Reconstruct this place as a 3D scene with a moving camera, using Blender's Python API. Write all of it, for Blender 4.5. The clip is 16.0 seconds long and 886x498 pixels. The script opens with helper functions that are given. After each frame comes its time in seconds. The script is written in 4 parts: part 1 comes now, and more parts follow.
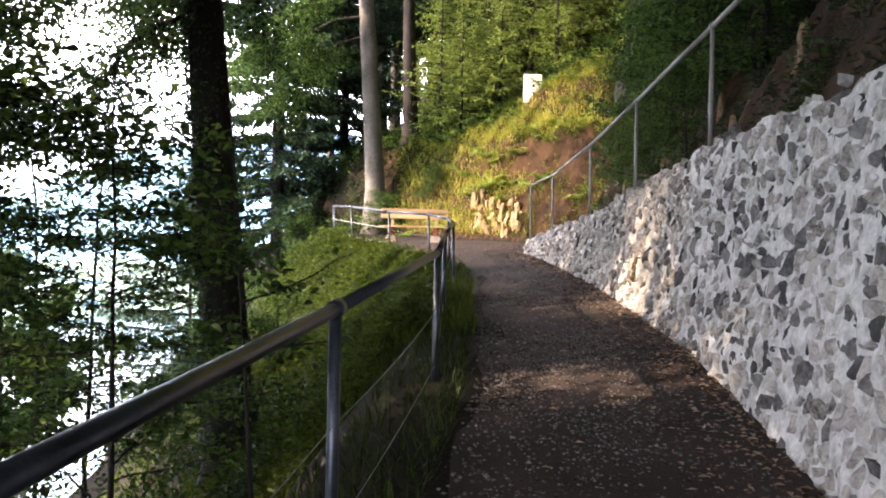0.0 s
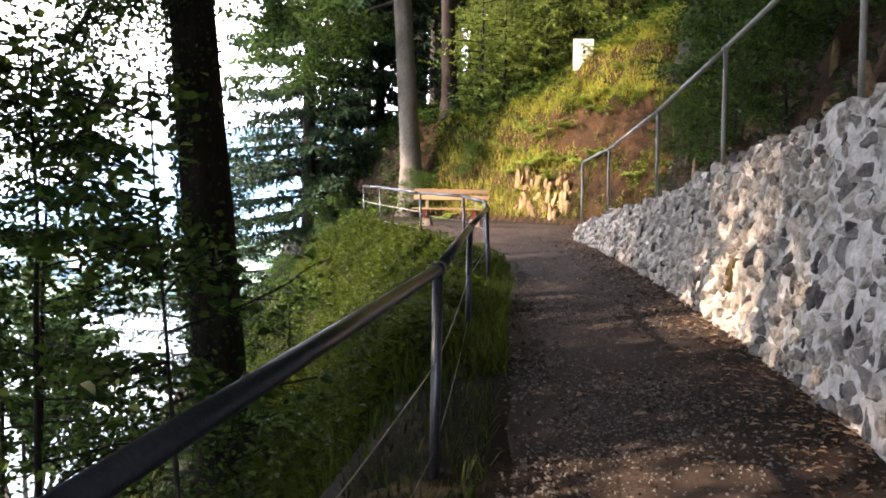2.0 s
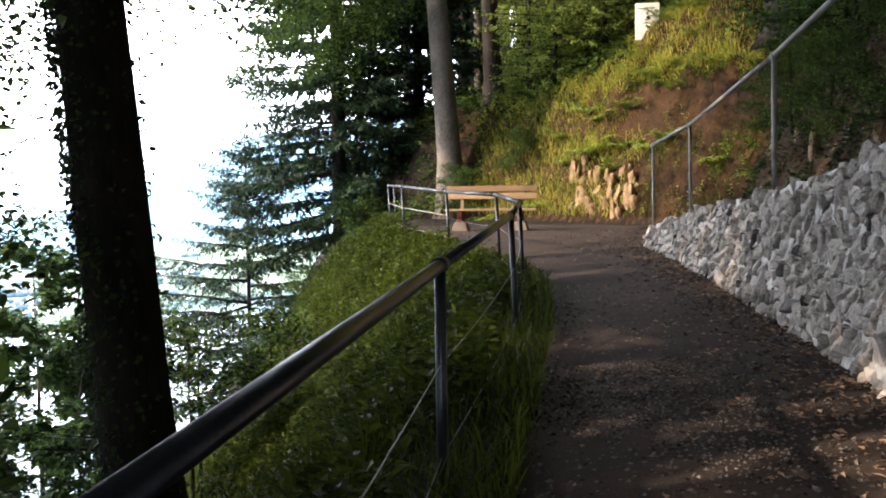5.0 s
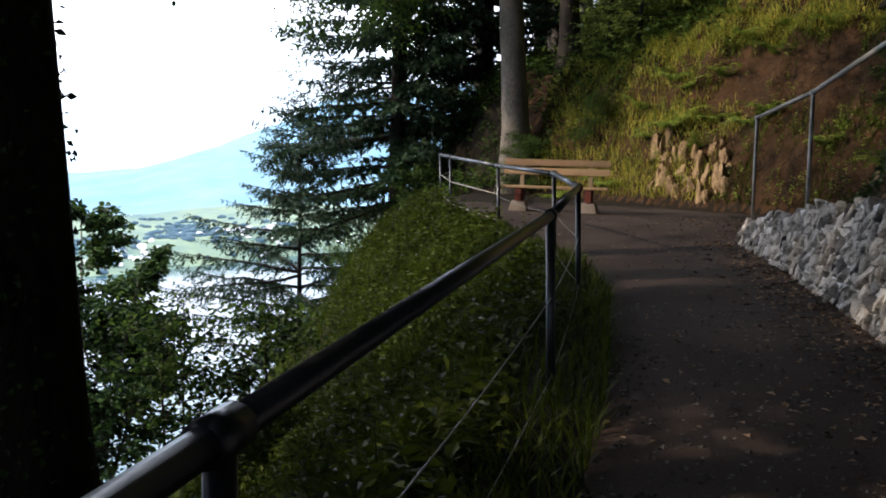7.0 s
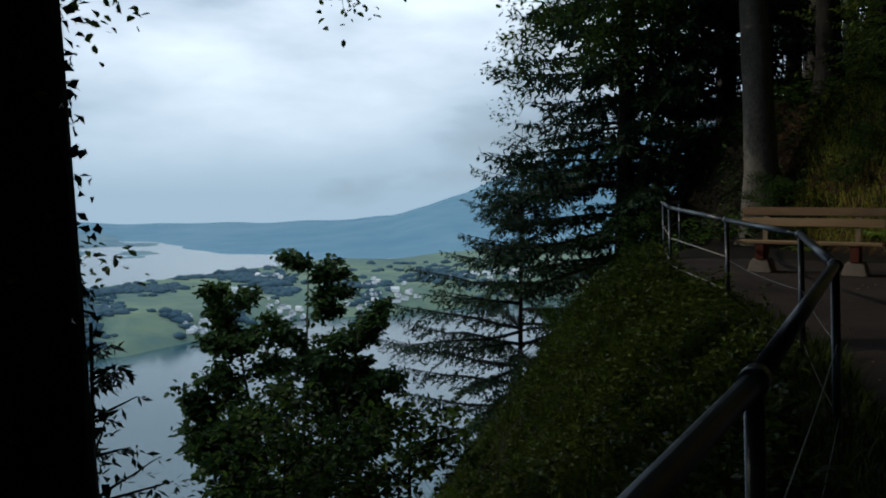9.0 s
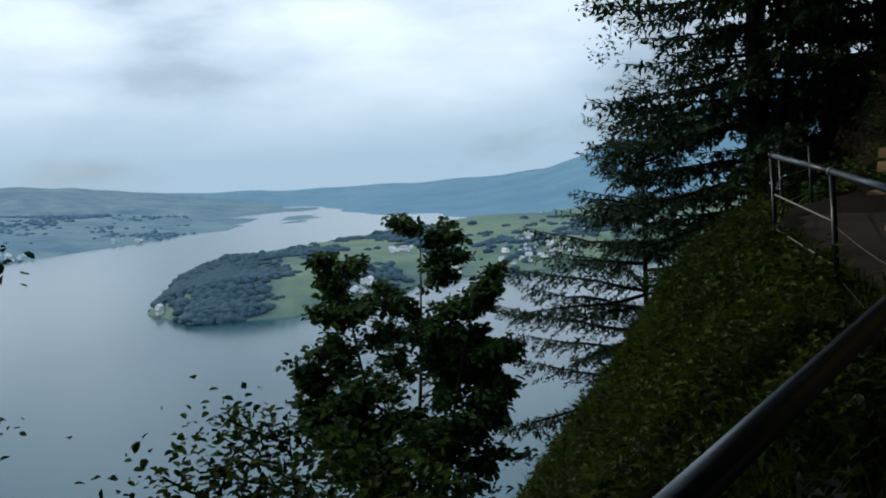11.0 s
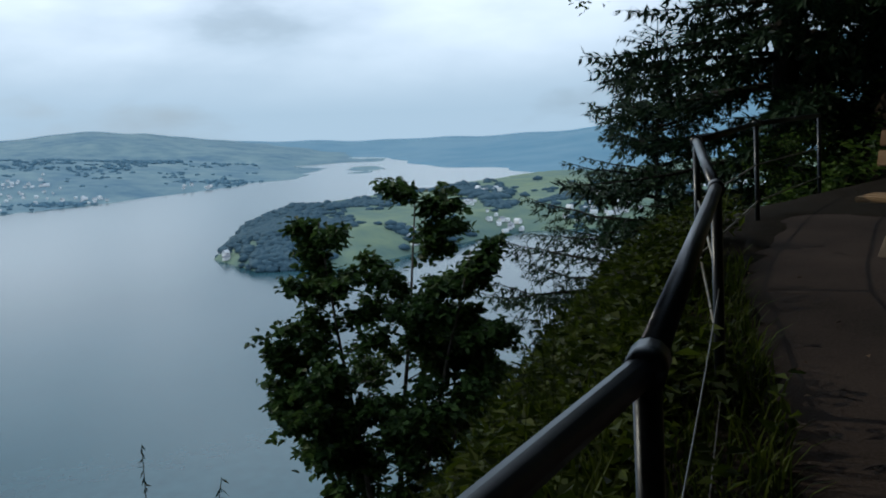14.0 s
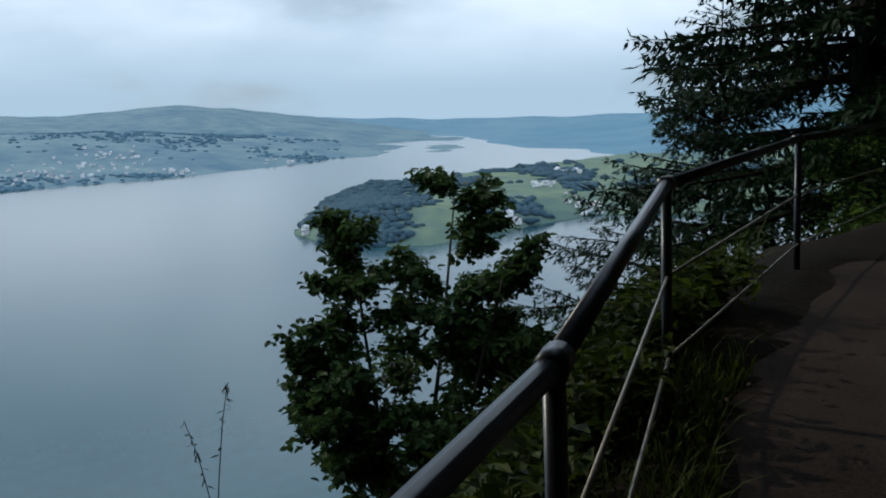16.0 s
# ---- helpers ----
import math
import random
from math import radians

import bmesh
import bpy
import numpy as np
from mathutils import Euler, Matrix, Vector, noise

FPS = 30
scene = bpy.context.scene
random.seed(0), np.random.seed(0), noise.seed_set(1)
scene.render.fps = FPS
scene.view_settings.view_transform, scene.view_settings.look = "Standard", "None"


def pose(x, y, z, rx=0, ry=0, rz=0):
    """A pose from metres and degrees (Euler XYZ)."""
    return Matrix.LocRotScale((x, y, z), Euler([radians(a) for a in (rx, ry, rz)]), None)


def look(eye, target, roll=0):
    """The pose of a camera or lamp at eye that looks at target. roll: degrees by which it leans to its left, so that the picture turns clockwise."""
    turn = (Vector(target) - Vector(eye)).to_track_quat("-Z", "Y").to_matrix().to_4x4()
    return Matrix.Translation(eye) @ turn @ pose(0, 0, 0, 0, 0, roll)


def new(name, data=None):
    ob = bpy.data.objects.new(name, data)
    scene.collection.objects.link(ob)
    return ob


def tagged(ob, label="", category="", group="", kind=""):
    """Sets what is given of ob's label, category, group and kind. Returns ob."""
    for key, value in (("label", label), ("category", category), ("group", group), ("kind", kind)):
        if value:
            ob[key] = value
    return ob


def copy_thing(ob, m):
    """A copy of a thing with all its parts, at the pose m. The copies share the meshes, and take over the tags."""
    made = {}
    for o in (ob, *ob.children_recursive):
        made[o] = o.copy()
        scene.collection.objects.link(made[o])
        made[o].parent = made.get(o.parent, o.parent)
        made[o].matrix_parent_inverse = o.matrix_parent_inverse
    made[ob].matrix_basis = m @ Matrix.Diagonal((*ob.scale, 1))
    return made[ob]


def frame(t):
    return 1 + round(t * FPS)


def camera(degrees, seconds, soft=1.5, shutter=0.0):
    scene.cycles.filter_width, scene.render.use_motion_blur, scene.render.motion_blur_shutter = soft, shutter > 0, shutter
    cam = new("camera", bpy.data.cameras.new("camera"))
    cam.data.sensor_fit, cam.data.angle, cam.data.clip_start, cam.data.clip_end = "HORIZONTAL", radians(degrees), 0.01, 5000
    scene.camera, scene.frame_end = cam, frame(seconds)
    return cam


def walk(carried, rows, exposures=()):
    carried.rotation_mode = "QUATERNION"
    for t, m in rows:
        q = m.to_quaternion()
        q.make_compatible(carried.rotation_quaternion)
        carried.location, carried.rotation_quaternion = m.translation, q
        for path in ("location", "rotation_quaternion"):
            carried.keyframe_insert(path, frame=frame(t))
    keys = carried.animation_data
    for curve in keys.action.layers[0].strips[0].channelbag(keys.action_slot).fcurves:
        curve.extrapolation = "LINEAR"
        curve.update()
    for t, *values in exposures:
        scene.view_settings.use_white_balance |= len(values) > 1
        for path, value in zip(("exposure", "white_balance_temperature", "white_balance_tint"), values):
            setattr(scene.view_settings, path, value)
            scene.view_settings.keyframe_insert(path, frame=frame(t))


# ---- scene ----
cam = camera(53.7, 16.0, soft=1.9)
METRES, EYE, TILT, LEAN, TURN = 20.0, 1.35, 0.0, 0.0, 2.4
ROWS = [
    (0.0, -0.0005, -0.0002, 0.0011, -0.14, -2.27, -1.46),
    (0.5, 0.0028, 0.0300, 0.0009, 0.68, -2.33, -1.52),
    (1.0, 0.0057, 0.0626, 0.0008, -0.32, -2.78, -0.77),
    (1.5, 0.0086, 0.0932, 0.0029, 1.11, -3.56, -0.21),
    (2.0, 0.0097, 0.1258, 0.0044, 2.99, -3.75, -1.15),
    (2.5, 0.0133, 0.1594, 0.0047, 4.15, -3.96, 0.84),
    (3.0, 0.0159, 0.1924, 0.0042, 2.32, -4.15, -1.28),
    (3.5, 0.0193, 0.2237, 0.0032, 3.82, -2.56, 1.12),
    (6.0, 0.0278, 0.3791, 0.0065, 8.41, -5.46, -0.19),
    (6.5, 0.0295, 0.4093, 0.0062, 8.35, -6.00, -0.97),
    (7.0, 0.0286, 0.4406, 0.0090, 12.13, -6.11, -1.46),
    (7.5, 0.0269, 0.4662, 0.0158, 21.54, -3.38, -0.66),
    (8.0, 0.0226, 0.4957, 0.0152, 25.20, -2.93, -1.02),
    (8.5, 0.0228, 0.5266, 0.0150, 27.49, -4.33, -0.83),
    (9.0, 0.0239, 0.5611, 0.0155, 28.01, -3.49, -0.14),
    (9.5, 0.0223, 0.5966, 0.0158, 30.38, -4.30, 0.76),
    (12.0, 0.0337, 0.7401, 0.0187, 41.96, -7.08, 2.27),
    (12.5, 0.0295, 0.7742, 0.0180, 43.45, -7.60, 1.34),
    (13.0, 0.0285, 0.8032, 0.0190, 42.83, -8.60, 1.63),
    (13.5, 0.0251, 0.8384, 0.0200, 45.02, -8.08, 2.83),
    (14.0, 0.0204, 0.8718, 0.0213, 42.23, -9.05, 1.88),
    (14.5, 0.0154, 0.9019, 0.0230, 45.16, -9.32, 2.06),
    (15.0, 0.0085, 0.9272, 0.0242, 45.59, -11.00, 1.83),
    (15.5, -0.0005, 0.9626, 0.0258, 46.94, -10.82, 1.46),
    (16.0, -0.0098, 0.9873, 0.0289, 47.50, -10.26, 1.00),
]
EXPOSURES = [(0.0, 2.40, 6700, 27), (2.0, 2.15, 6800, 28), (3.5, 1.68, 6700, 25), (6.0, 0.95, 6550, 22), (6.6, 0.42, 6450, 22), (7.0, 0.28, 6350, 20), (7.4, -0.65, 6100, 14), (7.8, -1.40, 5900, 10), (8.4, -1.78, 5850, 8), (9.6, -1.85, 5850, 8), (11.8, -1.65, 5850, 9), (16.0, -1.65, 5850, 9)]
walk(cam, [(t, pose(0, 0, EYE, TILT, LEAN, TURN) @ pose(METRES * x, METRES * y, METRES * z, 90 + pitch, roll, yaw)) for t, x, y, z, yaw, pitch, roll in ROWS], EXPOSURES)

# ---- world and sun ----
SUN_AZ, SUN_EL = 106.0, 27.0          # degrees left of +y, degrees above the horizon
sun_way = Vector((-math.sin(radians(SUN_AZ)) * math.cos(radians(SUN_EL)), math.cos(radians(SUN_AZ)) * math.cos(radians(SUN_EL)), math.sin(radians(SUN_EL))))
world = bpy.data.worlds.new("world")
scene.world = world
world.use_nodes = True
wn, wl = world.node_tree.nodes, world.node_tree.links
wn.clear()
w_out = wn.new("ShaderNodeOutputWorld")
w_sky = wn.new("ShaderNodeTexSky")
w_sky.sky_type, w_sky.sun_disc = "NISHITA", False
w_sky.sun_elevation, w_sky.sun_rotation = radians(SUN_EL), radians(-SUN_AZ)
w_bg = wn.new("ShaderNodeBackground")
w_bg.inputs["Strength"].default_value = 0.13
w_cloud = wn.new("ShaderNodeBackground")
w_cloud.inputs["Strength"].default_value = 2.22
w_co = wn.new("ShaderNodeTexCoord")
w_map = wn.new("ShaderNodeMapping")
w_map.inputs["Location"].default_value = (0.55, 0.3, 0.1)
w_map.inputs["Scale"].default_value = (1.5, 1.5, 4.2)
w_noise = wn.new("ShaderNodeTexNoise")
w_noise.inputs["Scale"].default_value, w_noise.inputs["Detail"].default_value, w_noise.inputs["Roughness"].default_value = 1.6, 6.0, 0.5
w_ramp = wn.new("ShaderNodeValToRGB")
w_ramp.color_ramp.elements[0].position, w_ramp.color_ramp.elements[0].color = 0.40, (0.88, 1.02, 1.14, 1)
w_ramp.color_ramp.elements[1].position, w_ramp.color_ramp.elements[1].color = 0.68, (1.85, 1.93, 1.98, 1)
w_mask = wn.new("ShaderNodeValToRGB")
w_mask.color_ramp.elements[0].position, w_mask.color_ramp.elements[0].color = 0.28, (0.55, 0.55, 0.55, 1)
w_mask.color_ramp.elements[1].position, w_mask.color_ramp.elements[1].color = 0.45, (1, 1, 1, 1)
w_mix = wn.new("ShaderNodeMixShader")
wl.new(w_co.outputs["Generated"], w_map.inputs["Vector"])
wl.new(w_map.outputs["Vector"], w_noise.inputs["Vector"])
wl.new(w_noise.outputs["Fac"], w_ramp.inputs["Fac"])
wl.new(w_noise.outputs["Fac"], w_mask.inputs["Fac"])
w_sep, w_low, w_haze = wn.new("ShaderNodeSeparateXYZ"), wn.new("ShaderNodeMapRange"), wn.new("ShaderNodeMix")
w_haze.data_type = "RGBA"
w_low.inputs["From Min"].default_value, w_low.inputs["From Max"].default_value = 0.0, 0.16
w_low.inputs["To Min"].default_value, w_low.inputs["To Max"].default_value = 1.0, 0.0
w_haze.inputs[7].default_value = (0.66, 0.84, 0.96, 1)
wl.new(w_co.outputs["Generated"], w_sep.inputs[0])
wl.new(w_sep.outputs["Z"], w_low.inputs["Value"])
wl.new(w_low.outputs["Result"], w_haze.inputs[0])
wl.new(w_ramp.outputs["Color"], w_haze.inputs[6])
wl.new(w_haze.outputs[2], w_cloud.inputs["Color"])
wl.new(w_sky.outputs["Color"], w_bg.inputs["Color"])
wl.new(w_mask.outputs["Color"], w_mix.inputs["Fac"])
wl.new(w_bg.outputs["Background"], w_mix.inputs[1])
wl.new(w_cloud.outputs["Background"], w_mix.inputs[2])
wl.new(w_mix.outputs["Shader"], w_out.inputs["Surface"])

sun_data = bpy.data.lights.new("sun", "SUN")
sun_data.energy, sun_data.angle, sun_data.color = 5.0, radians(0.6), (1.0, 0.84, 0.58)
sun = new("sun", sun_data)
sun.matrix_world = look(sun_way * 50, (0, 0, 0))


# ---- materials ----
def material(name, low, high, scale=8.0, rough=0.8, bump=0.3, fine=60.0, metal=0.0, island=0.0, through_light=0.0, objects=0.0, stretch=(1, 1, 1), depth=0.02, shine=0.12):
    """A surface with broad and fine variation between two colours, a fine relief and, for leaves, light through it."""
    m = bpy.data.materials.new(name)
    m.use_nodes = True
    n, l = m.node_tree.nodes, m.node_tree.links
    out, b = n["Material Output"], n["Principled BSDF"]
    co, mp = n.new("ShaderNodeTexCoord"), n.new("ShaderNodeMapping")
    mp.inputs["Scale"].default_value = stretch
    l.new(co.outputs["Object"], mp.inputs["Vector"])
    broad, grain = n.new("ShaderNodeTexNoise"), n.new("ShaderNodeTexNoise")
    broad.inputs["Scale"].default_value, broad.inputs["Detail"].default_value = scale, 5.0
    grain.inputs["Scale"].default_value, grain.inputs["Detail"].default_value = fine, 4.0
    for t in (broad, grain):
        l.new(mp.outputs["Vector"], t.inputs["Vector"])
    mean = n.new("ShaderNodeMath")
    mean.operation = "MULTIPLY_ADD"
    mean.inputs[1].default_value, mean.inputs[2].default_value = 0.45, 0.0
    l.new(grain.outputs["Fac"], mean.inputs[0])
    add = n.new("ShaderNodeMath")
    add.operation = "MULTIPLY_ADD"
    add.inputs[1].default_value = 0.6
    l.new(broad.outputs["Fac"], add.inputs[0])
    l.new(mean.outputs[0], add.inputs[2])
    value = add
    for amount, node, socket in ((island, "ShaderNodeNewGeometry", "Random Per Island"), (objects, "ShaderNodeObjectInfo", "Random")):
        if amount:
            src, more = n.new(node), n.new("ShaderNodeMath")
            more.operation = "MULTIPLY_ADD"
            more.inputs[1].default_value = amount
            l.new(src.outputs[socket], more.inputs[0])
            shift = n.new("ShaderNodeMath")
            shift.operation = "SUBTRACT"
            shift.inputs[1].default_value = amount / 2
            l.new(value.outputs[0], shift.inputs[0])
            l.new(shift.outputs[0], more.inputs[2])
            value = more
    ramp = n.new("ShaderNodeValToRGB")
    ramp.color_ramp.elements[0].position, ramp.color_ramp.elements[0].color = 0.32, (*low, 1)
    ramp.color_ramp.elements[1].position, ramp.color_ramp.elements[1].color = 0.72, (*high, 1)
    l.new(value.outputs[0], ramp.inputs["Fac"])
    l.new(ramp.outputs["Color"], b.inputs["Base Color"])
    b.inputs["Roughness"].default_value, b.inputs["Metallic"].default_value = rough, metal
    b.inputs["Specular IOR Level"].default_value = shine
    if bump:
        bp = n.new("ShaderNodeBump")
        bp.inputs["Strength"].default_value, bp.inputs["Distance"].default_value = bump, depth
        l.new(add.outputs[0], bp.inputs["Height"])
        l.new(bp.outputs["Normal"], b.inputs["Normal"])
    if through_light:
        tr, mx = n.new("ShaderNodeBsdfTranslucent"), n.new("ShaderNodeMixShader")
        mx.inputs["Fac"].default_value = through_light
        l.new(ramp.outputs["Color"], tr.inputs["Color"])
        l.new(b.outputs["BSDF"], mx.inputs[1])
        l.new(tr.outputs["BSDF"], mx.inputs[2])
        l.new(mx.outputs["Shader"], out.inputs["Surface"])
    return m


M_PATH = material("gravel_path", (0.009, 0.0062, 0.0052), (0.056, 0.042, 0.036), 0.9, 0.9, 0.6, 70, depth=0.015)
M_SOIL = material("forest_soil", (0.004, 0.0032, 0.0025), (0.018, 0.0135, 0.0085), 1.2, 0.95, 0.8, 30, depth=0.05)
M_STONE = material("rubble_stone", (0.045, 0.041, 0.037), (0.42, 0.39, 0.352), 15, 0.88, 1.0, 48, objects=0.22, island=0.2, depth=0.03)
M_STONE_DARK = material("dark_rubble_stone", (0.05, 0.048, 0.047), (0.21, 0.2, 0.19), 6, 0.85, 0.9, 38, objects=0.5, island=0.4, depth=0.02)
M_MORTAR = material("wall_mortar", (0.25, 0.245, 0.235), (0.68, 0.665, 0.64), 11, 0.92, 1.0, 30, depth=0.03)
M_ROCK = material("bank_rock", (0.05, 0.032, 0.018), (0.34, 0.24, 0.14), 3, 0.9, 0.9, 22, depth=0.06)
# Paler, less metallic steel of the upper railing and the knee rails.
M_STEEL_PALE = material("pale_galvanised_steel", (0.12, 0.115, 0.10), (0.27, 0.26, 0.235), 6, 0.5, 0.15, 90, metal=0.35, depth=0.003, shine=0.5)
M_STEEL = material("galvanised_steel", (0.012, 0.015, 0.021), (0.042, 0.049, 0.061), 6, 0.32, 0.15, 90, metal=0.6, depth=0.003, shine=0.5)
M_WIRE = material("steel_cable", (0.08, 0.076, 0.068), (0.18, 0.17, 0.155), 40, 0.4, 0, 90, metal=0.7, shine=0.5)
M_BARK = material("dark_bark", (0.007, 0.006, 0.006), (0.035, 0.031, 0.028), 4, 0.95, 1.0, 26, stretch=(1, 1, 0.22), depth=0.05)
M_BEECH = material("pale_bark", (0.035, 0.031, 0.027), (0.15, 0.135, 0.118), 2.2, 0.9, 0.5, 22, stretch=(1, 1, 0.6), depth=0.02)
M_LEAF = material("beech_leaf", (0.012, 0.030, 0.007), (0.075, 0.13, 0.024), 0.8, 0.55, 0, 9, island=0.55, through_light=0.42)
M_MAPLE = material("maple_leaf", (0.012, 0.030, 0.009), (0.055, 0.10, 0.024), 0.7, 0.5, 0, 9, island=0.5, through_light=0.35)
# Ivy colour; on undergrowth and bank weeds it serves as painted shade.
M_IVY_SHADED = material("ivy_and_shaded_leaf", (0.010, 0.022, 0.008), (0.04, 0.075, 0.02), 2, 0.45, 0, 9, island=0.5, through_light=0.1)
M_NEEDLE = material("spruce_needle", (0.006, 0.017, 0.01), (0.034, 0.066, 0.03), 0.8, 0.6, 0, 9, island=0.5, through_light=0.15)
# Light young-fir green, raised further by sunlight put into the colour.
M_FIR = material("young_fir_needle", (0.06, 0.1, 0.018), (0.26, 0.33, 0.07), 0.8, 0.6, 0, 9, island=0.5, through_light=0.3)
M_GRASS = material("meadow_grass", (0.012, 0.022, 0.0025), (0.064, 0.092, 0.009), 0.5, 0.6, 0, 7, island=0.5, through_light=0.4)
# Darker copy of the meadow grass: shade put into the colour.
M_SHADOWGRASS = material("shadowed_grass", (0.006, 0.012, 0.002), (0.035, 0.055, 0.008), 0.5, 0.6, 0, 7, island=0.5, through_light=0.3)
# Yellow bank grass, brightened further: sunlight put into the colour.
M_SUNGRASS = material("bank_grass", (0.12, 0.13, 0.018), (0.5, 0.47, 0.09), 0.6, 0.6, 0, 7, island=0.6, through_light=0.4)
# Fern green, brightened likewise with painted sunlight.
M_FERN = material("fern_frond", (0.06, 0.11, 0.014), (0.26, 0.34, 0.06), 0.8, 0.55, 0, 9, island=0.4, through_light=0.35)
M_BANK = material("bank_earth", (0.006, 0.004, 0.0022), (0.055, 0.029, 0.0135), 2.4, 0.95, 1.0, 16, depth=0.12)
# Far woods tinted blue: distance haze put into the colour.
M_WOODS_FAR_HAZED = material("hazed_far_woods", (0.075, 0.152, 0.215), (0.10, 0.185, 0.25), 0.03, 0.95, 0.3, 0.09, island=0.2, depth=8)
M_MOSSY = material("mossy_stone", (0.03, 0.022, 0.010), (0.12, 0.09, 0.045), 9, 0.9, 0.8, 40, depth=0.02)
M_GRAVEL = material("loose_gravel", (0.010, 0.0085, 0.008), (0.105, 0.095, 0.089), 5, 0.85, 0, 30, island=0.9)
M_LITTER = material("leaf_litter", (0.03, 0.018, 0.012), (0.23, 0.16, 0.108), 3, 0.85, 0, 20, island=0.7)
M_WOOD = material("bench_board", (0.19, 0.115, 0.06), (0.36, 0.245, 0.135), 3, 0.6, 0.4, 40, stretch=(0.25, 3, 3), objects=0.3, depth=0.004, shine=0.5)
M_RED = material("red_bench_foot", (0.09, 0.026, 0.02), (0.19, 0.065, 0.05), 6, 0.8, 0.4, 50, depth=0.006)
M_CONCRETE = material("concrete_block", (0.20, 0.17, 0.15), (0.38, 0.33, 0.29), 6, 0.9, 0.5, 60, depth=0.006)
M_BOARD = material("white_board", (0.70, 0.68, 0.62), (0.85, 0.83, 0.78), 3, 0.6, 0.1, 40, depth=0.002, shine=0.5)
M_POSTWOOD = material("weathered_wood", (0.16, 0.12, 0.08), (0.36, 0.29, 0.2), 4, 0.85, 0.5, 40, stretch=(3, 3, 0.3), depth=0.006)
M_LAKE = material("lake_water", (0.018, 0.060, 0.080), (0.030, 0.088, 0.112), 0.004, 0.16, 0.06, 0.12, depth=0.4, shine=0.5)
# Peninsula greens shifted to blue-grey: a lighter haze painted into both colours.
M_LAND_HAZED = material("hazed_near_land", (0.075, 0.135, 0.145), (0.185, 0.245, 0.155), 0.0045, 0.95, 0.6, 0.03, depth=12)
M_WOODS_HAZED = material("shore_woods", (0.040, 0.080, 0.112), (0.060, 0.106, 0.138), 0.03, 0.95, 0.3, 0.09, island=0.2, depth=8)
# Pale blue of hills and mountain is haze painted into the colour.
M_HILL_HAZED = material("hazed_hill_land", (0.07, 0.15, 0.228), (0.195, 0.285, 0.31), 0.0055, 0.95, 0.4, 0.02, depth=12)
M_MOUNTAIN_HAZED = material("hazed_mountain", (0.10, 0.215, 0.31), (0.165, 0.275, 0.355), 0.0016, 0.95, 0.3, 0.01, depth=15)
M_HOUSE = material("house_render", (0.62, 0.64, 0.67), (0.80, 0.82, 0.85), 0.1, 0.9, 0, 1, objects=0.3)
M_ROOF = material("house_roof", (0.24, 0.26, 0.29), (0.60, 0.63, 0.66), 0.1, 0.9, 0, 1, objects=0.6, shine=0.5)

# ---- helpers of the scene ----
RNG = np.random.default_rng(7)


def mesh_np(name, verts, faces, mats, smooth=False):
    """A mesh from arrays of vertices and of triangles or quads."""
    verts, faces = np.asarray(verts, np.float32), np.asarray(faces, np.int32)
    me = bpy.data.meshes.new(name)
    k = faces.shape[1]
    me.vertices.add(len(verts))
    me.vertices.foreach_set("co", verts.ravel())
    me.loops.add(faces.size)
    me.loops.foreach_set("vertex_index", faces.ravel())
    me.polygons.add(len(faces))
    me.polygons.foreach_set("loop_start", np.arange(0, faces.size, k, dtype=np.int32))
    me.polygons.foreach_set("use_smooth", np.full(len(faces), smooth))
    for m in mats if isinstance(mats, (list, tuple)) else [mats]:
        me.materials.append(m)
    me.update(calc_edges=True)
    return me


def part_np(name, verts, faces, mat, parent=None, label="", smooth=False):
    ob = new(name, mesh_np(name, verts, faces, mat, smooth))
    ob.parent = parent
    return tagged(ob, label)


def part(name, bm, mat, parent=None, label="", smooth=False):
    me = bpy.data.meshes.new(name)
    bm.to_mesh(me)
    bm.free()
    me.materials.append(mat)
    for p in me.polygons:
        p.use_smooth = smooth
    ob = new(name, me)
    ob.parent = parent
    return tagged(ob, label)


def box_bm(size, at=(0, 0, 0), bevel=0.006, turn=None):
    bm = bmesh.new()
    bmesh.ops.create_cube(bm, size=1.0)
    bmesh.ops.scale(bm, vec=size, verts=bm.verts)
    if bevel:
        bmesh.ops.bevel(bm, geom=list(bm.edges), offset=bevel, segments=2, affect="EDGES")
    if turn is not None:
        bmesh.ops.transform(bm, matrix=turn, verts=bm.verts)
    bmesh.ops.translate(bm, vec=at, verts=bm.verts)
    return bm


def empty(name, at, label, category, group="", kind=""):
    ob = new(name)
    ob.location = at
    return tagged(ob, label, category, group, kind)


def tube(points, radii, seg=8, wobble=0.0, rng=RNG):
    """A tapered round tube along points: vertices and quads, closed at its ends by narrowing rings."""
    p = np.asarray(points, float)
    r = np.asarray(radii, float)
    p = np.vstack([p[:1], p, p[-1:]])
    r = np.concatenate([[r[0] * 0.02], r, [r[-1] * 0.02]])
    way = np.gradient(p[1:-1], axis=0)
    way = np.vstack([way[:1], way, way[-1:]])
    way /= np.linalg.norm(way, axis=1)[:, None] + 1e-9
    ref = np.where(np.abs(way[:, 2:3]) > 0.9, [[1.0, 0, 0]], [[0, 0, 1.0]])
    a = np.cross(way, ref)
    a /= np.linalg.norm(a, axis=1)[:, None]
    b = np.cross(way, a)
    ang = np.linspace(0, 2 * np.pi, seg, endpoint=False)
    rr = r[:, None] * (1 + wobble * rng.normal(size=(len(r), seg)))
    v = p[:, None] + rr[..., None] * (np.cos(ang)[None, :, None] * a[:, None] + np.sin(ang)[None, :, None] * b[:, None])
